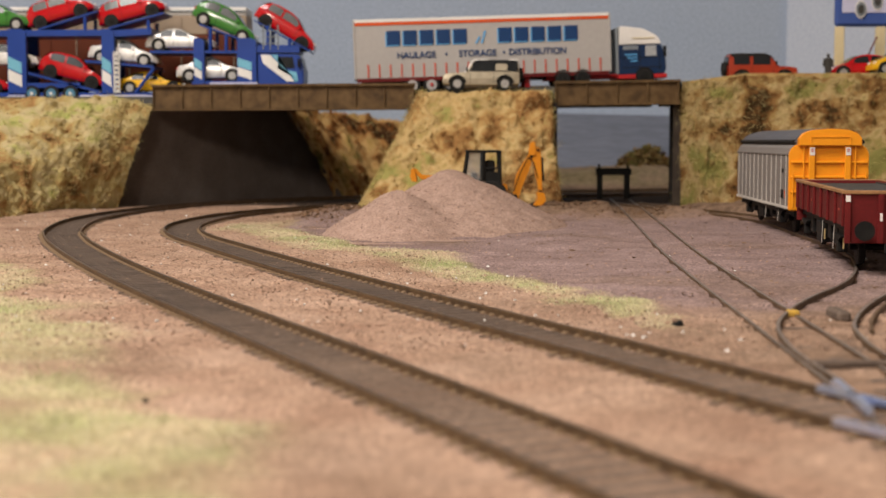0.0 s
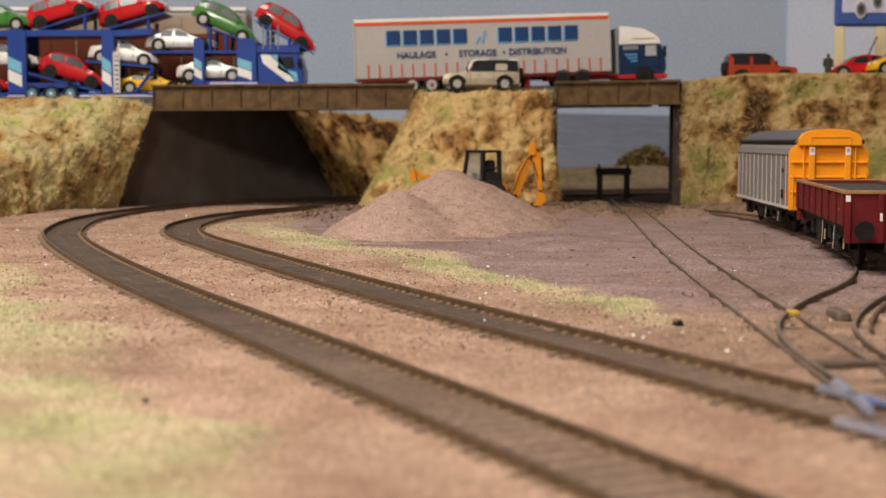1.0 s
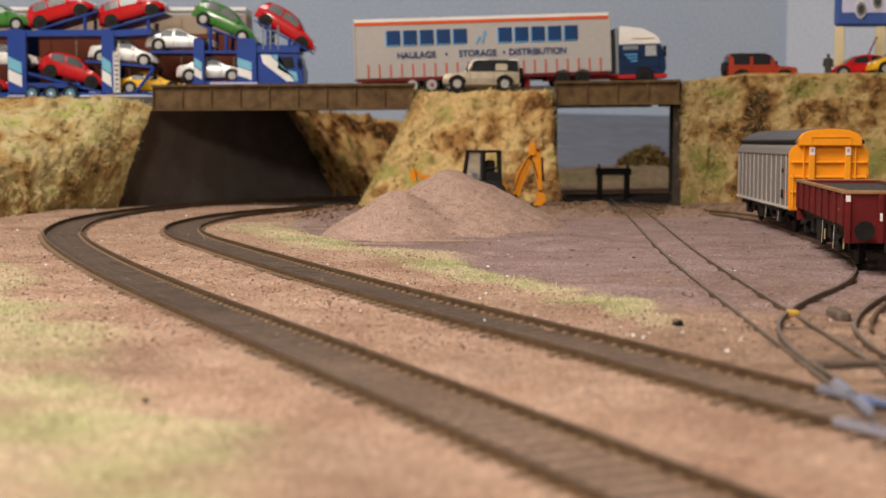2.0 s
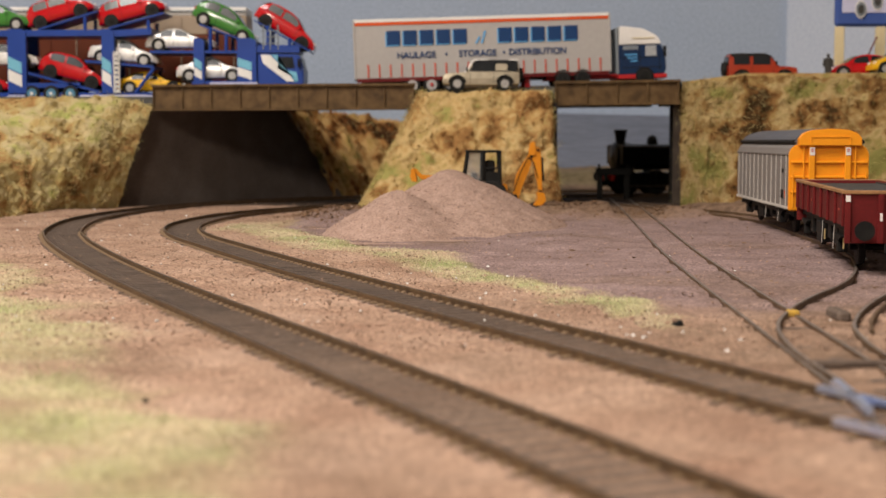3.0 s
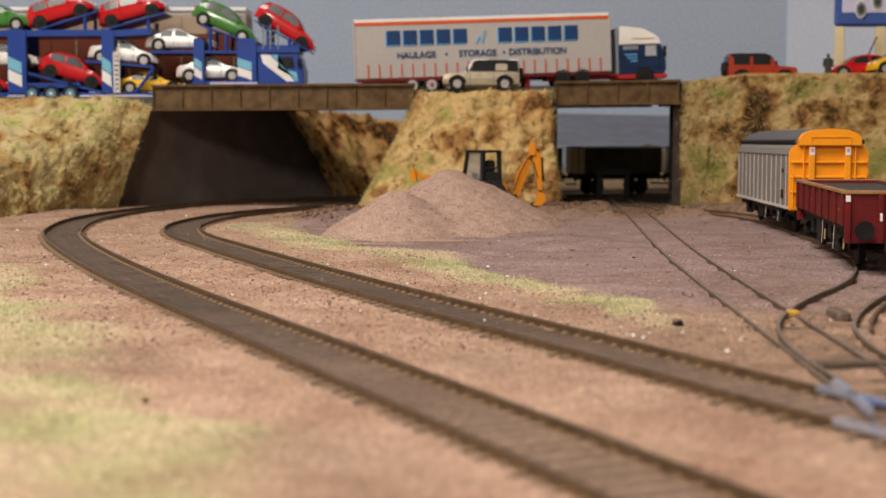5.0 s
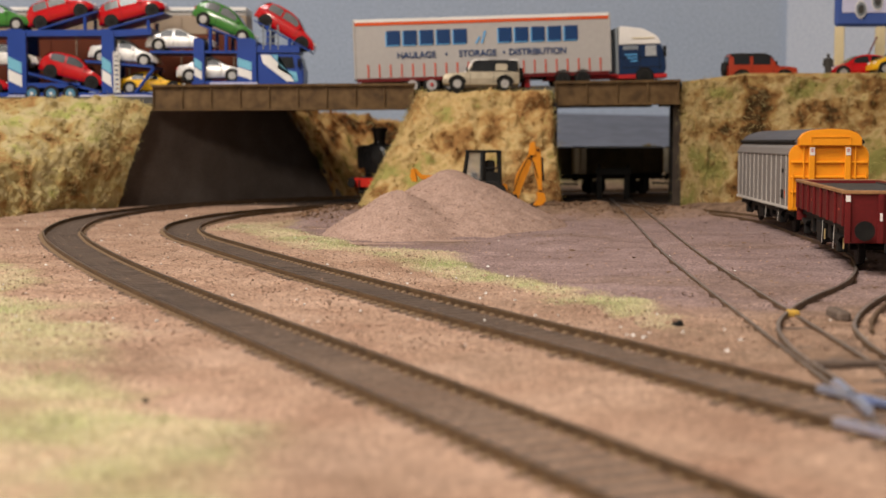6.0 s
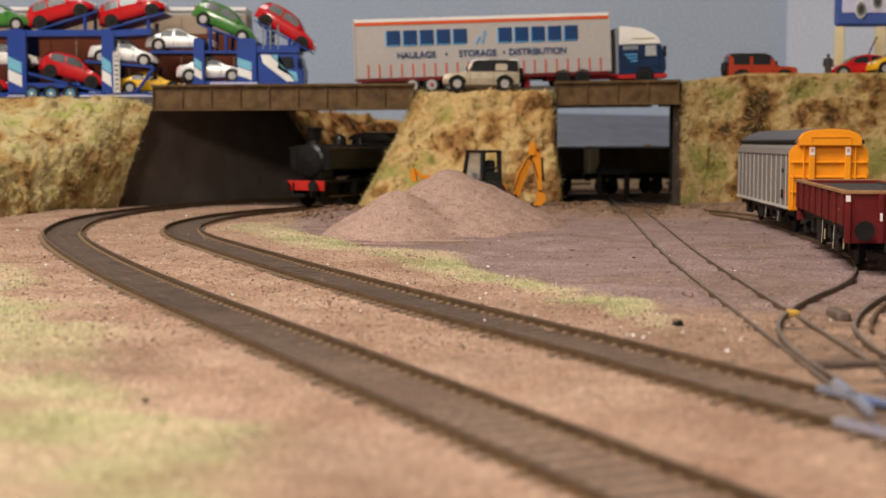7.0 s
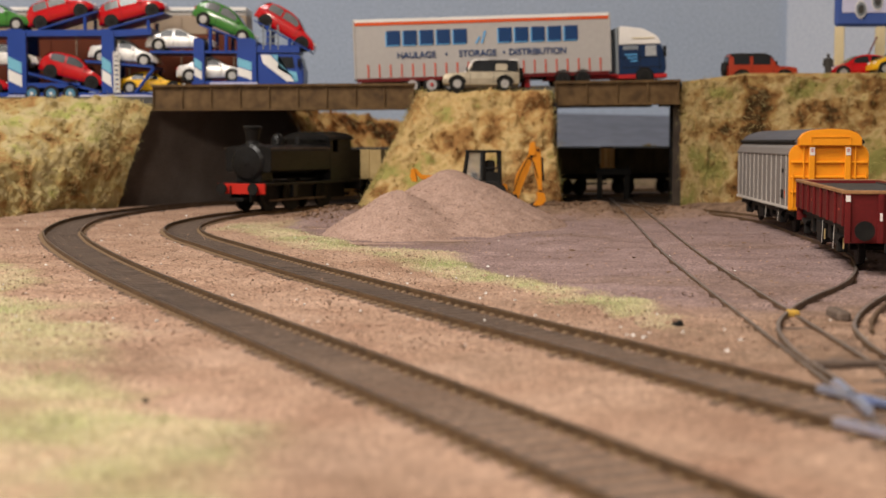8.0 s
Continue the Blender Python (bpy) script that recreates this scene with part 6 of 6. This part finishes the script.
jeep_extras(J, 0.0520, 0.0235, 0.0205, True)
RUST_RED = paint("rust_red_paint", (0.30, 0.032, 0.012), 0.35, 0.3)
K = car("off_road_car", pose(0.2230, 1.0, 0.0823, 0, 0, 0), RUST_RED, "orange-red off-road car with a black soft top", "jeep", 0.0480, 0.022, 0.0215, roof=BLACK)
jeep_extras(K, 0.0480, 0.022, 0.0215, False)
car("hatchback_car", pose(0.2945, 1.01, 0.0866, 0, 0, 180), RED, "red hatchback parked on the embankment top", "hatch", 0.042, 0.021, 0.0175, glass=GLASS)
car("hatchback_car", pose(0.3187, 0.990, 0.0883, 0, 0, 180), YELLOW, "yellow hatchback parked on the embankment top", "hatch", 0.044, 0.021, 0.0205)


def embankment_top():
    """Made-up ground that carries the parked cars."""
    bm = bmesh.new()
    xs = np.linspace(0.17, 0.62, 24)
    out = [(x, road_height(x) + max(0, 0.0895 - road_height(x)) * smoothstep(0.17, 0.215, x)) for x in xs]
    extrude(bm, [(0.17, 0.07)] + [(float(a), float(b)) for a, b in out] + [(0.62, 0.07)], 0.9755, 1.12)
    tagged(part("verge", bm, BANK), "rough verge along the top of the embankment", "verge", kind="structure")


embankment_top()


SIGN_BLUE = paint("sign_blue", (0.045, 0.085, 0.28), 0.5, 0.0)


def sign_board():
    s = thing("sign_board", Matrix(), "blue framed sign board on cream posts", "sign")
    y = 1.06
    b = bmesh.new()
    box(b, 0.2918, 0.3846, y, y + 0.006, 0.1280, 0.1662, 0.002)
    part("board", b, SIGN_BLUE, s, "blue sign frame")
    p = bmesh.new()
    box(p, 0.2964, 0.3804, y - 0.0006, y, 0.1380, 0.1634, 0.0003)
    part("panel", p, LILAC, s, "pale grey sign panel")
    for x, z in ((0.3102, 0.1405), (0.3223, 0.1463)):
        for r, mt, dy in ((0.0058, WHITE, 0.0008), (0.0049, MESH_GREY, 0.0012), (0.0030, COAT, 0.0016)):
            e = bmesh.new()
            revolve(e, [(r, 0), (r, 0.0004)], Matrix.Translation((x, y - dy, z)) @ Matrix.Diagonal((0.75, 1, 1.15, 1)) @ Matrix.Rotation(math.pi / 2, 4, "X"), 24)
            part("emblem", e, mt, s, "plain oval emblem")
    for x0, x1 in ((0.2924, 0.2991), (0.3227, 0.3298)):
        p = bmesh.new()
        box(p, x0, x1, y + 0.001, y + 0.005, 0.0892, 0.1280, 0.0005)
        part("post", p, CREAM, s, "cream post")
    r = bmesh.new()
    rod(r, (0.3140, y - 0.004, 0.1039), (0.3217, y - 0.004, 0.1201), 0.0006)
    part("stay", r, MAROON, s, "dark red slanting stay")


sign_board()


def figurine():
    bm = bmesh.new()
    x, y, z = 0.2680, 0.99, 0.0888
    m = Matrix.Translation((x, y, z)) @ Matrix.Scale(0.66, 4)
    for dx in (-0.0015, 0.0015):
        rod(bm, m @ Vector((dx, 0, 0)), m @ Vector((dx * 0.8, 0, 0.0100)), 0.0013, 0.0016, 8)
    revolve(bm, [(0.0030, 0.0060), (0.0034, 0.0095), (0.0030, 0.012), (0.0038, 0.0165), (0.0030, 0.0180), (0.0012, 0.0186)], m @ Matrix.Diagonal((1, 0.7, 1, 1)), 12)
    for s in (-1, 1):
        rod(bm, m @ Vector((s * 0.0036, 0, 0.0170)), m @ Vector((s * 0.0046, -0.0008, 0.0090)), 0.0011, 0.0009, 8)
    revolve(bm, [(0.0008, 0.0182), (0.0014, 0.0192), (0.0016, 0.0205), (0.0017, 0.0212), (0.0012, 0.0222), (0.0004, 0.0226)], m, 12)
    tagged(part("figurine", bm, COAT), "small dark-coated model figurine on the embankment", "figurine")


figurine()


# ---- backhoe digger behind the heap ----
CAB_GLASS = material("cab_glass", [(0.70, 0.70, 0.70), (0.78, 0.78, 0.78)], 60, 0.12)
CAB_GLASS.node_tree.nodes["Principled BSDF"].inputs["Transmission Weight"].default_value = 0.92
CAB_GLASS.node_tree.nodes["Principled BSDF"].inputs["IOR"].default_value = 1.08


def digger():
    g = thing("backhoe_digger", Matrix(), "orange-yellow backhoe digger parked behind the gravel heap", "digger")
    y0, y1 = 0.872, 0.902
    ym = (y0 + y1) / 2
    b = bmesh.new()
    extrude(b, [(-0.006, 0.011), (0.040, 0.011), (0.040, 0.0165), (0.013, 0.0175), (0.010, 0.0205), (-0.006, 0.0195)], y0 + 0.006, y1 - 0.006, 0.0008)
    part("body", b, DIGGER, g)
    cab = bmesh.new()
    for x, xx in ((0.0125, 0.0155), (0.0245, 0.0250), (0.0355, 0.0350)):
        for yy in (y0 + 0.004, y1 - 0.004):
            rod(cab, (x, yy, 0.0150), (xx, yy, 0.0365), 0.0011 if x != 0.0245 else 0.0015, None, 8)
    box(cab, 0.0140, 0.0365, y0 + 0.003, y1 - 0.003, 0.0358, 0.0374, 0.0006)
    box(cab, 0.0125, 0.0360, y0 + 0.004, y1 - 0.004, 0.0140, 0.0165, 0.0004)
    part("cab_frame", cab, BLACK, g, "black cab frame")
    for yy in (y0 + 0.0038, y1 - 0.0042):
        pane = bmesh.new()
        plate(pane, [(0.0135, yy, 0.0165), (0.0240, yy, 0.0165), (0.0245, yy, 0.0358), (0.0160, yy, 0.0358)], (0, 0.0004, 0))
        part("cab_window", pane, CAB_GLASS, g, "clear cab window").visible_shadow = False
    bars = bmesh.new()
    rod(bars, (0.0250, y0 + 0.004, 0.0262), (0.0352, y0 + 0.004, 0.0262), 0.0007, None, 8)
    rod(bars, (0.0290, ym, 0.0165), (0.0235, ym - 0.003, 0.0250), 0.0008, None, 8)
    box(bars, 0.0175, 0.0215, ym - 0.006, ym + 0.006, 0.0165, 0.0235, 0.0006)
    part("controls", bars, BLACK, g)
    seat = bmesh.new()
    box(seat, 0.0265, 0.0325, ym - 0.005, ym + 0.005, 0.0165, 0.0200, 0.0008)
    box(seat, 0.0262, 0.0325, ym - 0.006, ym - 0.003, 0.0190, 0.0312, 0.0010)
    part("seat", seat, BLACK, g)
    pn = bmesh.new()
    box(pn, 0.0245, 0.0352, y0 + 0.0045, y0 + 0.0049, 0.0165, 0.0240, 0.0001)
    part("cab_door", pn, BLACK, g)
    for x, r in ((0.030, 0.0105), (-0.002, 0.0070)):
        for yy in (y0 + 0.002, y1 - 0.002):
            wheel(g, x, yy, r - 0.0022, r, 0.006, DIGGER)
    arm = bmesh.new()
    for yy in (y0 + 0.005, y1 - 0.007):
        extrude(arm, [(0.008, 0.0175), (-0.014, 0.0195), (-0.0185, 0.0250), (-0.0172, 0.0260), (-0.0135, 0.0215), (0.009, 0.0200)], yy, yy + 0.002, 0.0003)
    part("loader_arm", arm, DIGGER, g)
    bk = bmesh.new()
    extrude(bk, [(-0.0160, 0.0180), (-0.0190, 0.0180), (-0.0205, 0.0215), (-0.0195, 0.0258), (-0.0180, 0.0262), (-0.0170, 0.0235)], y0 - 0.001, y1 + 0.001, 0.0003)
    part("loader_bucket", bk, DIGGER, g)
    hoe = bmesh.new()
    extrude(hoe, [(0.0430, 0.0060), (0.0470, 0.0060), (0.0490, 0.0150), (0.0540, 0.0260), (0.0560, 0.0330), (0.0530, 0.0345), (0.0455, 0.0220)], ym - 0.007, ym - 0.0035, 0.0004)
    part("boom", hoe, DIGGER, g)
    dip = bmesh.new()
    extrude(dip, [(0.0535, 0.0400), (0.0560, 0.0408), (0.0605, 0.0380), (0.0612, 0.0250), (0.0618, 0.0120), (0.0595, 0.0115), (0.0575, 0.0250), (0.0548, 0.0330)], ym - 0.0085, ym - 0.0055, 0.0004)
    part("dipper", dip, DIGGER, g)
    ram = bmesh.new()
    rod(ram, (0.0475, ym - 0.005, 0.0180), (0.0545, ym - 0.005, 0.0375), 0.0008)
    rod(ram, (0.0612, ym - 0.007, 0.0330), (0.0622, ym - 0.007, 0.0180), 0.0009)
    part("ram", ram, BLACK, g)
    for x, z in ((0.0450, 0.0085), (0.0548, 0.0335), (0.0590, 0.0375), (0.0605, 0.0118)):
        pin = bmesh.new()
        rod(pin, (x, ym - 0.0092, z), (x, ym - 0.0030, z), 0.0009, None, 10)
        part("pin", pin, BLACK, g)
    for yy in (ym - 0.0098, ym - 0.0049):
        fork = bmesh.new()
        extrude(fork, [(0.0528, 0.0340), (0.0575, 0.0345), (0.0572, 0.0418), (0.0556, 0.0428), (0.0540, 0.0415)], yy, yy + 0.0007, 0.0002)
        part("knuckle_plate", fork, DIGGER, g)
    hose = bmesh.new()
    for a, b in (((0.0440, 0.0120), (0.0475, 0.0225)), ((0.0475, 0.0225), (0.0530, 0.0330)), ((0.0530, 0.0330), (0.0560, 0.0300)), ((0.0560, 0.0300), (0.0590, 0.0200))):
        rod(hose, (a[0], ym - 0.0088, a[1]), (b[0], ym - 0.0088, b[1]), 0.00035, None, 6)
    part("hose", hose, BLACK, g)
    bu = bmesh.new()
    extrude(bu, [(0.0580, 0.0115), (0.0630, 0.0110), (0.0640, 0.0060), (0.0610, 0.0025), (0.0560, 0.0030), (0.0590, 0.0070)], ym - 0.011, ym - 0.002, 0.0003)
    part("hoe_bucket", bu, DIGGER, g)
    st = bmesh.new()
    box(st, 0.041, 0.060, y0 + 0.004, y1 - 0.004, -0.002, 0.0035, 0.0005)
    box(st, 0.0395, 0.046, y0 + 0.004, y1 - 0.004, 0.003, 0.0100, 0.0005)
    part("stabiliser", st, BLACK, g)
    return g


digger()


def buffer_stop():
    s = thing("buffer_stop", pose(0.1322, 1.098, 0.0022, 0, 0, -4), "black timber buffer stop at the siding's end", "buffer stop")
    for x in (-0.0105, 0.0105):
        p = bmesh.new()
        box(p, x - 0.0022, x + 0.0022, -0.002, 0.002, -0.005, 0.0195, 0.0003)
        part("upright", p, BLACK, s)
        q = bmesh.new()
        rod(q, (x, 0.001, 0.016), (x, 0.020, -0.004), 0.0013, None, 8)
        part("stay", q, BLACK, s)
    b = bmesh.new()
    box(b, -0.0138, 0.0138, -0.0045, -0.002, 0.0145, 0.0200, 0.0003)
    part("beam", b, BLACK, s)
    for x in (-0.011, 0.011):
        k = bmesh.new()
        box(k, x - 0.0010, x + 0.0010, -0.0015, 0.0015, 0.0195, 0.0228, 0.0002)
        part("post_cap", k, BLACK, s)


buffer_stop()


# ---- loose stones, grit and grass ----
def scatter(name, label, mat, spots, lo, hi, seed, category="stones", flat=0.7):
    r = random.Random(seed)
    v, f = [], []
    for x, y, z in spots:
        s = r.uniform(lo, hi) if r.random() < 0.93 else hi * r.uniform(1.0, 1.7)
        o = len(v)
        for d in ((1, 0, 0), (-1, 0, 0), (0, 1, 0), (0, -1, 0), (0, 0, flat), (0, 0, -flat)):
            v.append((x + (d[0] + r.uniform(-.35, .35)) * s, y + (d[1] + r.uniform(-.35, .35)) * s, z + (d[2] + r.uniform(-.3, .3)) * s))
        for t in ((0, 2, 4), (2, 1, 4), (1, 3, 4), (3, 0, 4), (2, 0, 5), (1, 2, 5), (3, 1, 5), (0, 3, 5)):
            f.append(tuple(o + q for q in t))
    me = bpy.data.meshes.new(name)
    me.from_pydata(v, [], f)
    me.materials.append(mat)
    return tagged(new(name, me), label, category, kind="stuff")


SHEET_X, SHEET_Y = GX[0], GY[:, 0]


def sheet(x, y, values):
    j = min(len(SHEET_Y) - 1, int(np.searchsorted(SHEET_Y, y)))
    i = min(len(SHEET_X) - 1, int(np.searchsorted(SHEET_X, x)))
    return float(values[j, i])


def loose_ground():
    r = random.Random(31)
    grit, pale = [], []
    for _ in range(46000):
        y = 0.30 + 0.72 * r.random() ** 1.15
        x = r.uniform(-0.33, 0.33) * min(1, y + 0.15)
        z = sheet(x, y, GZ)
        if sheet(x, y, GBED_SHADE) > 0.1 and r.random() < 0.93:
            continue
        if y > 0.36 and x > np.interp(y, [0.36, 0.45, 0.55, 0.66], [0.06, 0.03, 0.0, -0.04]) and r.random() < 0.85:
            continue
        grit.append((x, y, z))
        if r.random() < 0.012:
            pale.append((x, y, z + 0.0002))
    scatter("ground_grit", "loose brown gravel grains on the ground", GRIT, grit, 0.00014, 0.00042, 5, "gravel")
    scatter("pale_stones", "scattered pale stone chips on the ground", WHITE, pale, 0.0002, 0.00055, 6, "gravel")
    hr = random.Random(77)
    mound = bpy.data.objects["gravel_mound"].data.vertices
    spots = []
    for _ in range(5000):
        co = mound[hr.randrange(len(mound))].co
        if co.z > -0.002:
            spots.append((co.x + hr.uniform(-0.001, 0.001), co.y + hr.uniform(-0.001, 0.001), co.z))
    scatter("heap_grit", "loose pinkish grains lying on the gravel heap", GRIT, spots, 0.00015, 0.0004, 9, "gravel")
    fl = []
    while len(fl) < 420:
        y, x = 0.40 + 0.45 * r.random(), r.uniform(0.0, 0.17)
        if x > 0.02 + (0.62 - y) * 0.24 and not (0.08 < x < 0.12):
            fl.append((x, y, sheet(x, y, GZ)))
    scatter("earth_flakes", "dark flakes of earth on the trodden yard", SOIL_CRUMB, fl, 0.0003, 0.0009, 12, "earth", 0.25)
    dark = [(-0.130, 0.410, sheet(-0.130, 0.410, GZ)), (-0.052, 0.245, sheet(-0.052, 0.245, GZ)), (0.0565, 0.3425, sheet(0.0565, 0.3425, GZ)), (0.058, 0.3435, sheet(0.058, 0.3435, GZ) + 0.001)]
    scatter("coal_crumbs", "dark crumbs of coal on the ground", BLACK, dark, 0.0010, 0.0015, 8, "coal")
    tufts = []
    while len(tufts) < 2600:
        x, y = r.gauss(-0.062, 0.016), r.gauss(0.855, 0.03)
        if r.random() < 0.5:
            x, y = r.uniform(0.03, 0.165), r.gauss(0.90, 0.03)
        if y < 0.97 and min((x - p[0]) ** 2 + (y - p[1]) ** 2 for p in ALL_TRACKS["inner"][0][350:520:6]) > 0.0005:
            tufts.append((x, y, sheet(x, y, GZ)))
    scatter("soil_crumbs", "dark brown crumbs of rough soil", SOIL_CRUMB, tufts, 0.0003, 0.0010, 15, "soil", 0.7)
    # grass fibres on the flock
    v, f = [], []
    n = 0
    while n < 70000:
        y = 0.15 + 0.75 * r.random() ** 1.2
        x = r.uniform(-0.36, 0.12) * min(1, y + 0.2)
        if sheet(x, y, GFLOCK) < 0.12 + 0.75 * r.random():
            n += 0.2
            continue
        n += 1
        z = sheet(x, y, GZ)
        h = r.uniform(0.0003, 0.0010) if r.random() < 0.95 else r.uniform(0.0010, 0.0026)
        a = r.uniform(0, 6.28)
        lx, ly = math.cos(a) * h * 0.7, math.sin(a) * h * 0.7
        w = 0.00006
        o = len(v)
        v += [(x - w, y, z - 0.0003), (x + w, y, z - 0.0003), (x + lx * 0.5 + w, y + ly * 0.5, z + h * 0.7), (x + lx * 0.5 - w, y + ly * 0.5, z + h * 0.7), (x + lx, y + ly, z + h)]
        f += [(o, o + 1, o + 2, o + 3), (o + 3, o + 2, o + 4)]
    me = bpy.data.meshes.new("grass_fibres")
    me.from_pydata(v, [], f)
    me.materials.append(GRASS)
    tagged(new("grass_fibres", me), "short straw-green static grass fibres", "grass", kind="stuff")


GRASS = material("static_grass", [(0.46, 0.40, 0.25), (0.54, 0.47, 0.33), (0.36, 0.37, 0.19)], 50, 0.9, spec=0.1, island=0.3)
loose_ground()


def bush(x, y, spread, height, seed, label):
    """A low foam bush: a short stem and a crown of many small crumbs."""
    b = thing("bush", pose(x, y, 0.012), label, "bush")
    r = random.Random(seed)
    st = bmesh.new()
    rod(st, (0, 0, -0.006), (0.001, 0, height * 0.5), 0.0015, 0.0008, 8)
    part("stem", st, SLEEPER, b)
    v, f = [], []
    for _ in range(1500):
        a, e = r.uniform(0, 6.28), r.uniform(0, 1.5)
        q = r.uniform(0.55, 1.0) * (1 + 0.3 * noise.noise(Vector((a, e, seed))))
        c = Vector((math.cos(a) * math.cos(e) * spread * q, math.sin(a) * math.cos(e) * spread * 0.7 * q, math.sin(e) * height * q))
        s = r.uniform(0.0008, 0.0022)
        o = len(v)
        for d in ((1, 0, 0), (-1, 0, 0), (0, 1, 0), (0, -1, 0), (0, 0, 1), (0, 0, -1)):
            v.append(tuple(c + Vector((d[0] + r.uniform(-.5, .5), d[1] + r.uniform(-.5, .5), d[2] + r.uniform(-.5, .5))) * s))
        for t in ((0, 2, 4), (2, 1, 4), (1, 3, 4), (3, 0, 4), (2, 0, 5), (1, 2, 5), (3, 1, 5), (0, 3, 5)):
            f.append(tuple(o + q2 for q2 in t))
    me = bpy.data.meshes.new("crown")
    me.from_pydata(v, [], f)
    me.materials.append(BUSH)
    ob = new("crown", me)
    ob.parent = b
    ob["kind"] = "stuff"


BUSH = bank_material("bush_foam", [tuple(v * 0.6 for v in c) for c in DARK_FLOCK], loose=0.4)
bush(0.205, 1.435, 0.030, 0.024, 4, "dull green foam bush against the backdrop")
bush(0.245, 1.43, 0.024, 0.018, 5, "dull green foam bush against the backdrop")


# ---- movement ----
RUN, RUN_TAN = ALL_TRACKS["inner"]
# seconds and the chimney's distance along the inner line
TIMETABLE = [(0.0, 1.472), (2.8, 1.2497), (3.5, 1.1955), (4.6, 1.1015), (5.8, 0.9977), (6.6, 0.9362), (7.4, 0.8800), (8.0, 0.8368)]


def on_line(s):
    k = np.arange(len(RUN)) * 0.002
    return Vector((float(np.interp(s, k, RUN[:, 0])), float(np.interp(s, k, RUN[:, 1])), 0.0))


def vehicle_pose(middle, half):
    """A vehicle whose axles, half apart from its middle, stand on the line; front towards the line's start."""
    a, b = on_line(middle - half), on_line(middle + half)
    c, d = (a + b) / 2, a - b
    return Matrix.Translation(c) @ Matrix.Rotation(math.atan2(-d.x, d.y), 4, "Z")


def motions():
    times = [0.25 * k for k in range(33)]
    s_of = {t: float(np.interp(t, [r[0] for r in TIMETABLE], [r[1] for r in TIMETABLE])) for t in times}
    walk(ENGINE, [(t, vehicle_pose(s_of[t] + 0.036, 0.028)) for t in times])
    for k, w in enumerate(WAGONS):
        off = 0.1205 + 0.0405 + 0.0862 * k
        walk(w, [(t, vehicle_pose(s_of[t] + off, 0.020)) for t in times])
    for ob, x, y in ENGINE_WHEELS:
        rows = []
        for t in [0.125 * k for k in range(65)]:
            s = float(np.interp(t, [r[0] for r in TIMETABLE], [r[1] for r in TIMETABLE]))
            rows.append((t, pose(x, y, 0.0096) @ Matrix.Rotation((1.472 - s) / 0.0097 * -1, 4, "X")))
        walk(ob, rows)


motions()
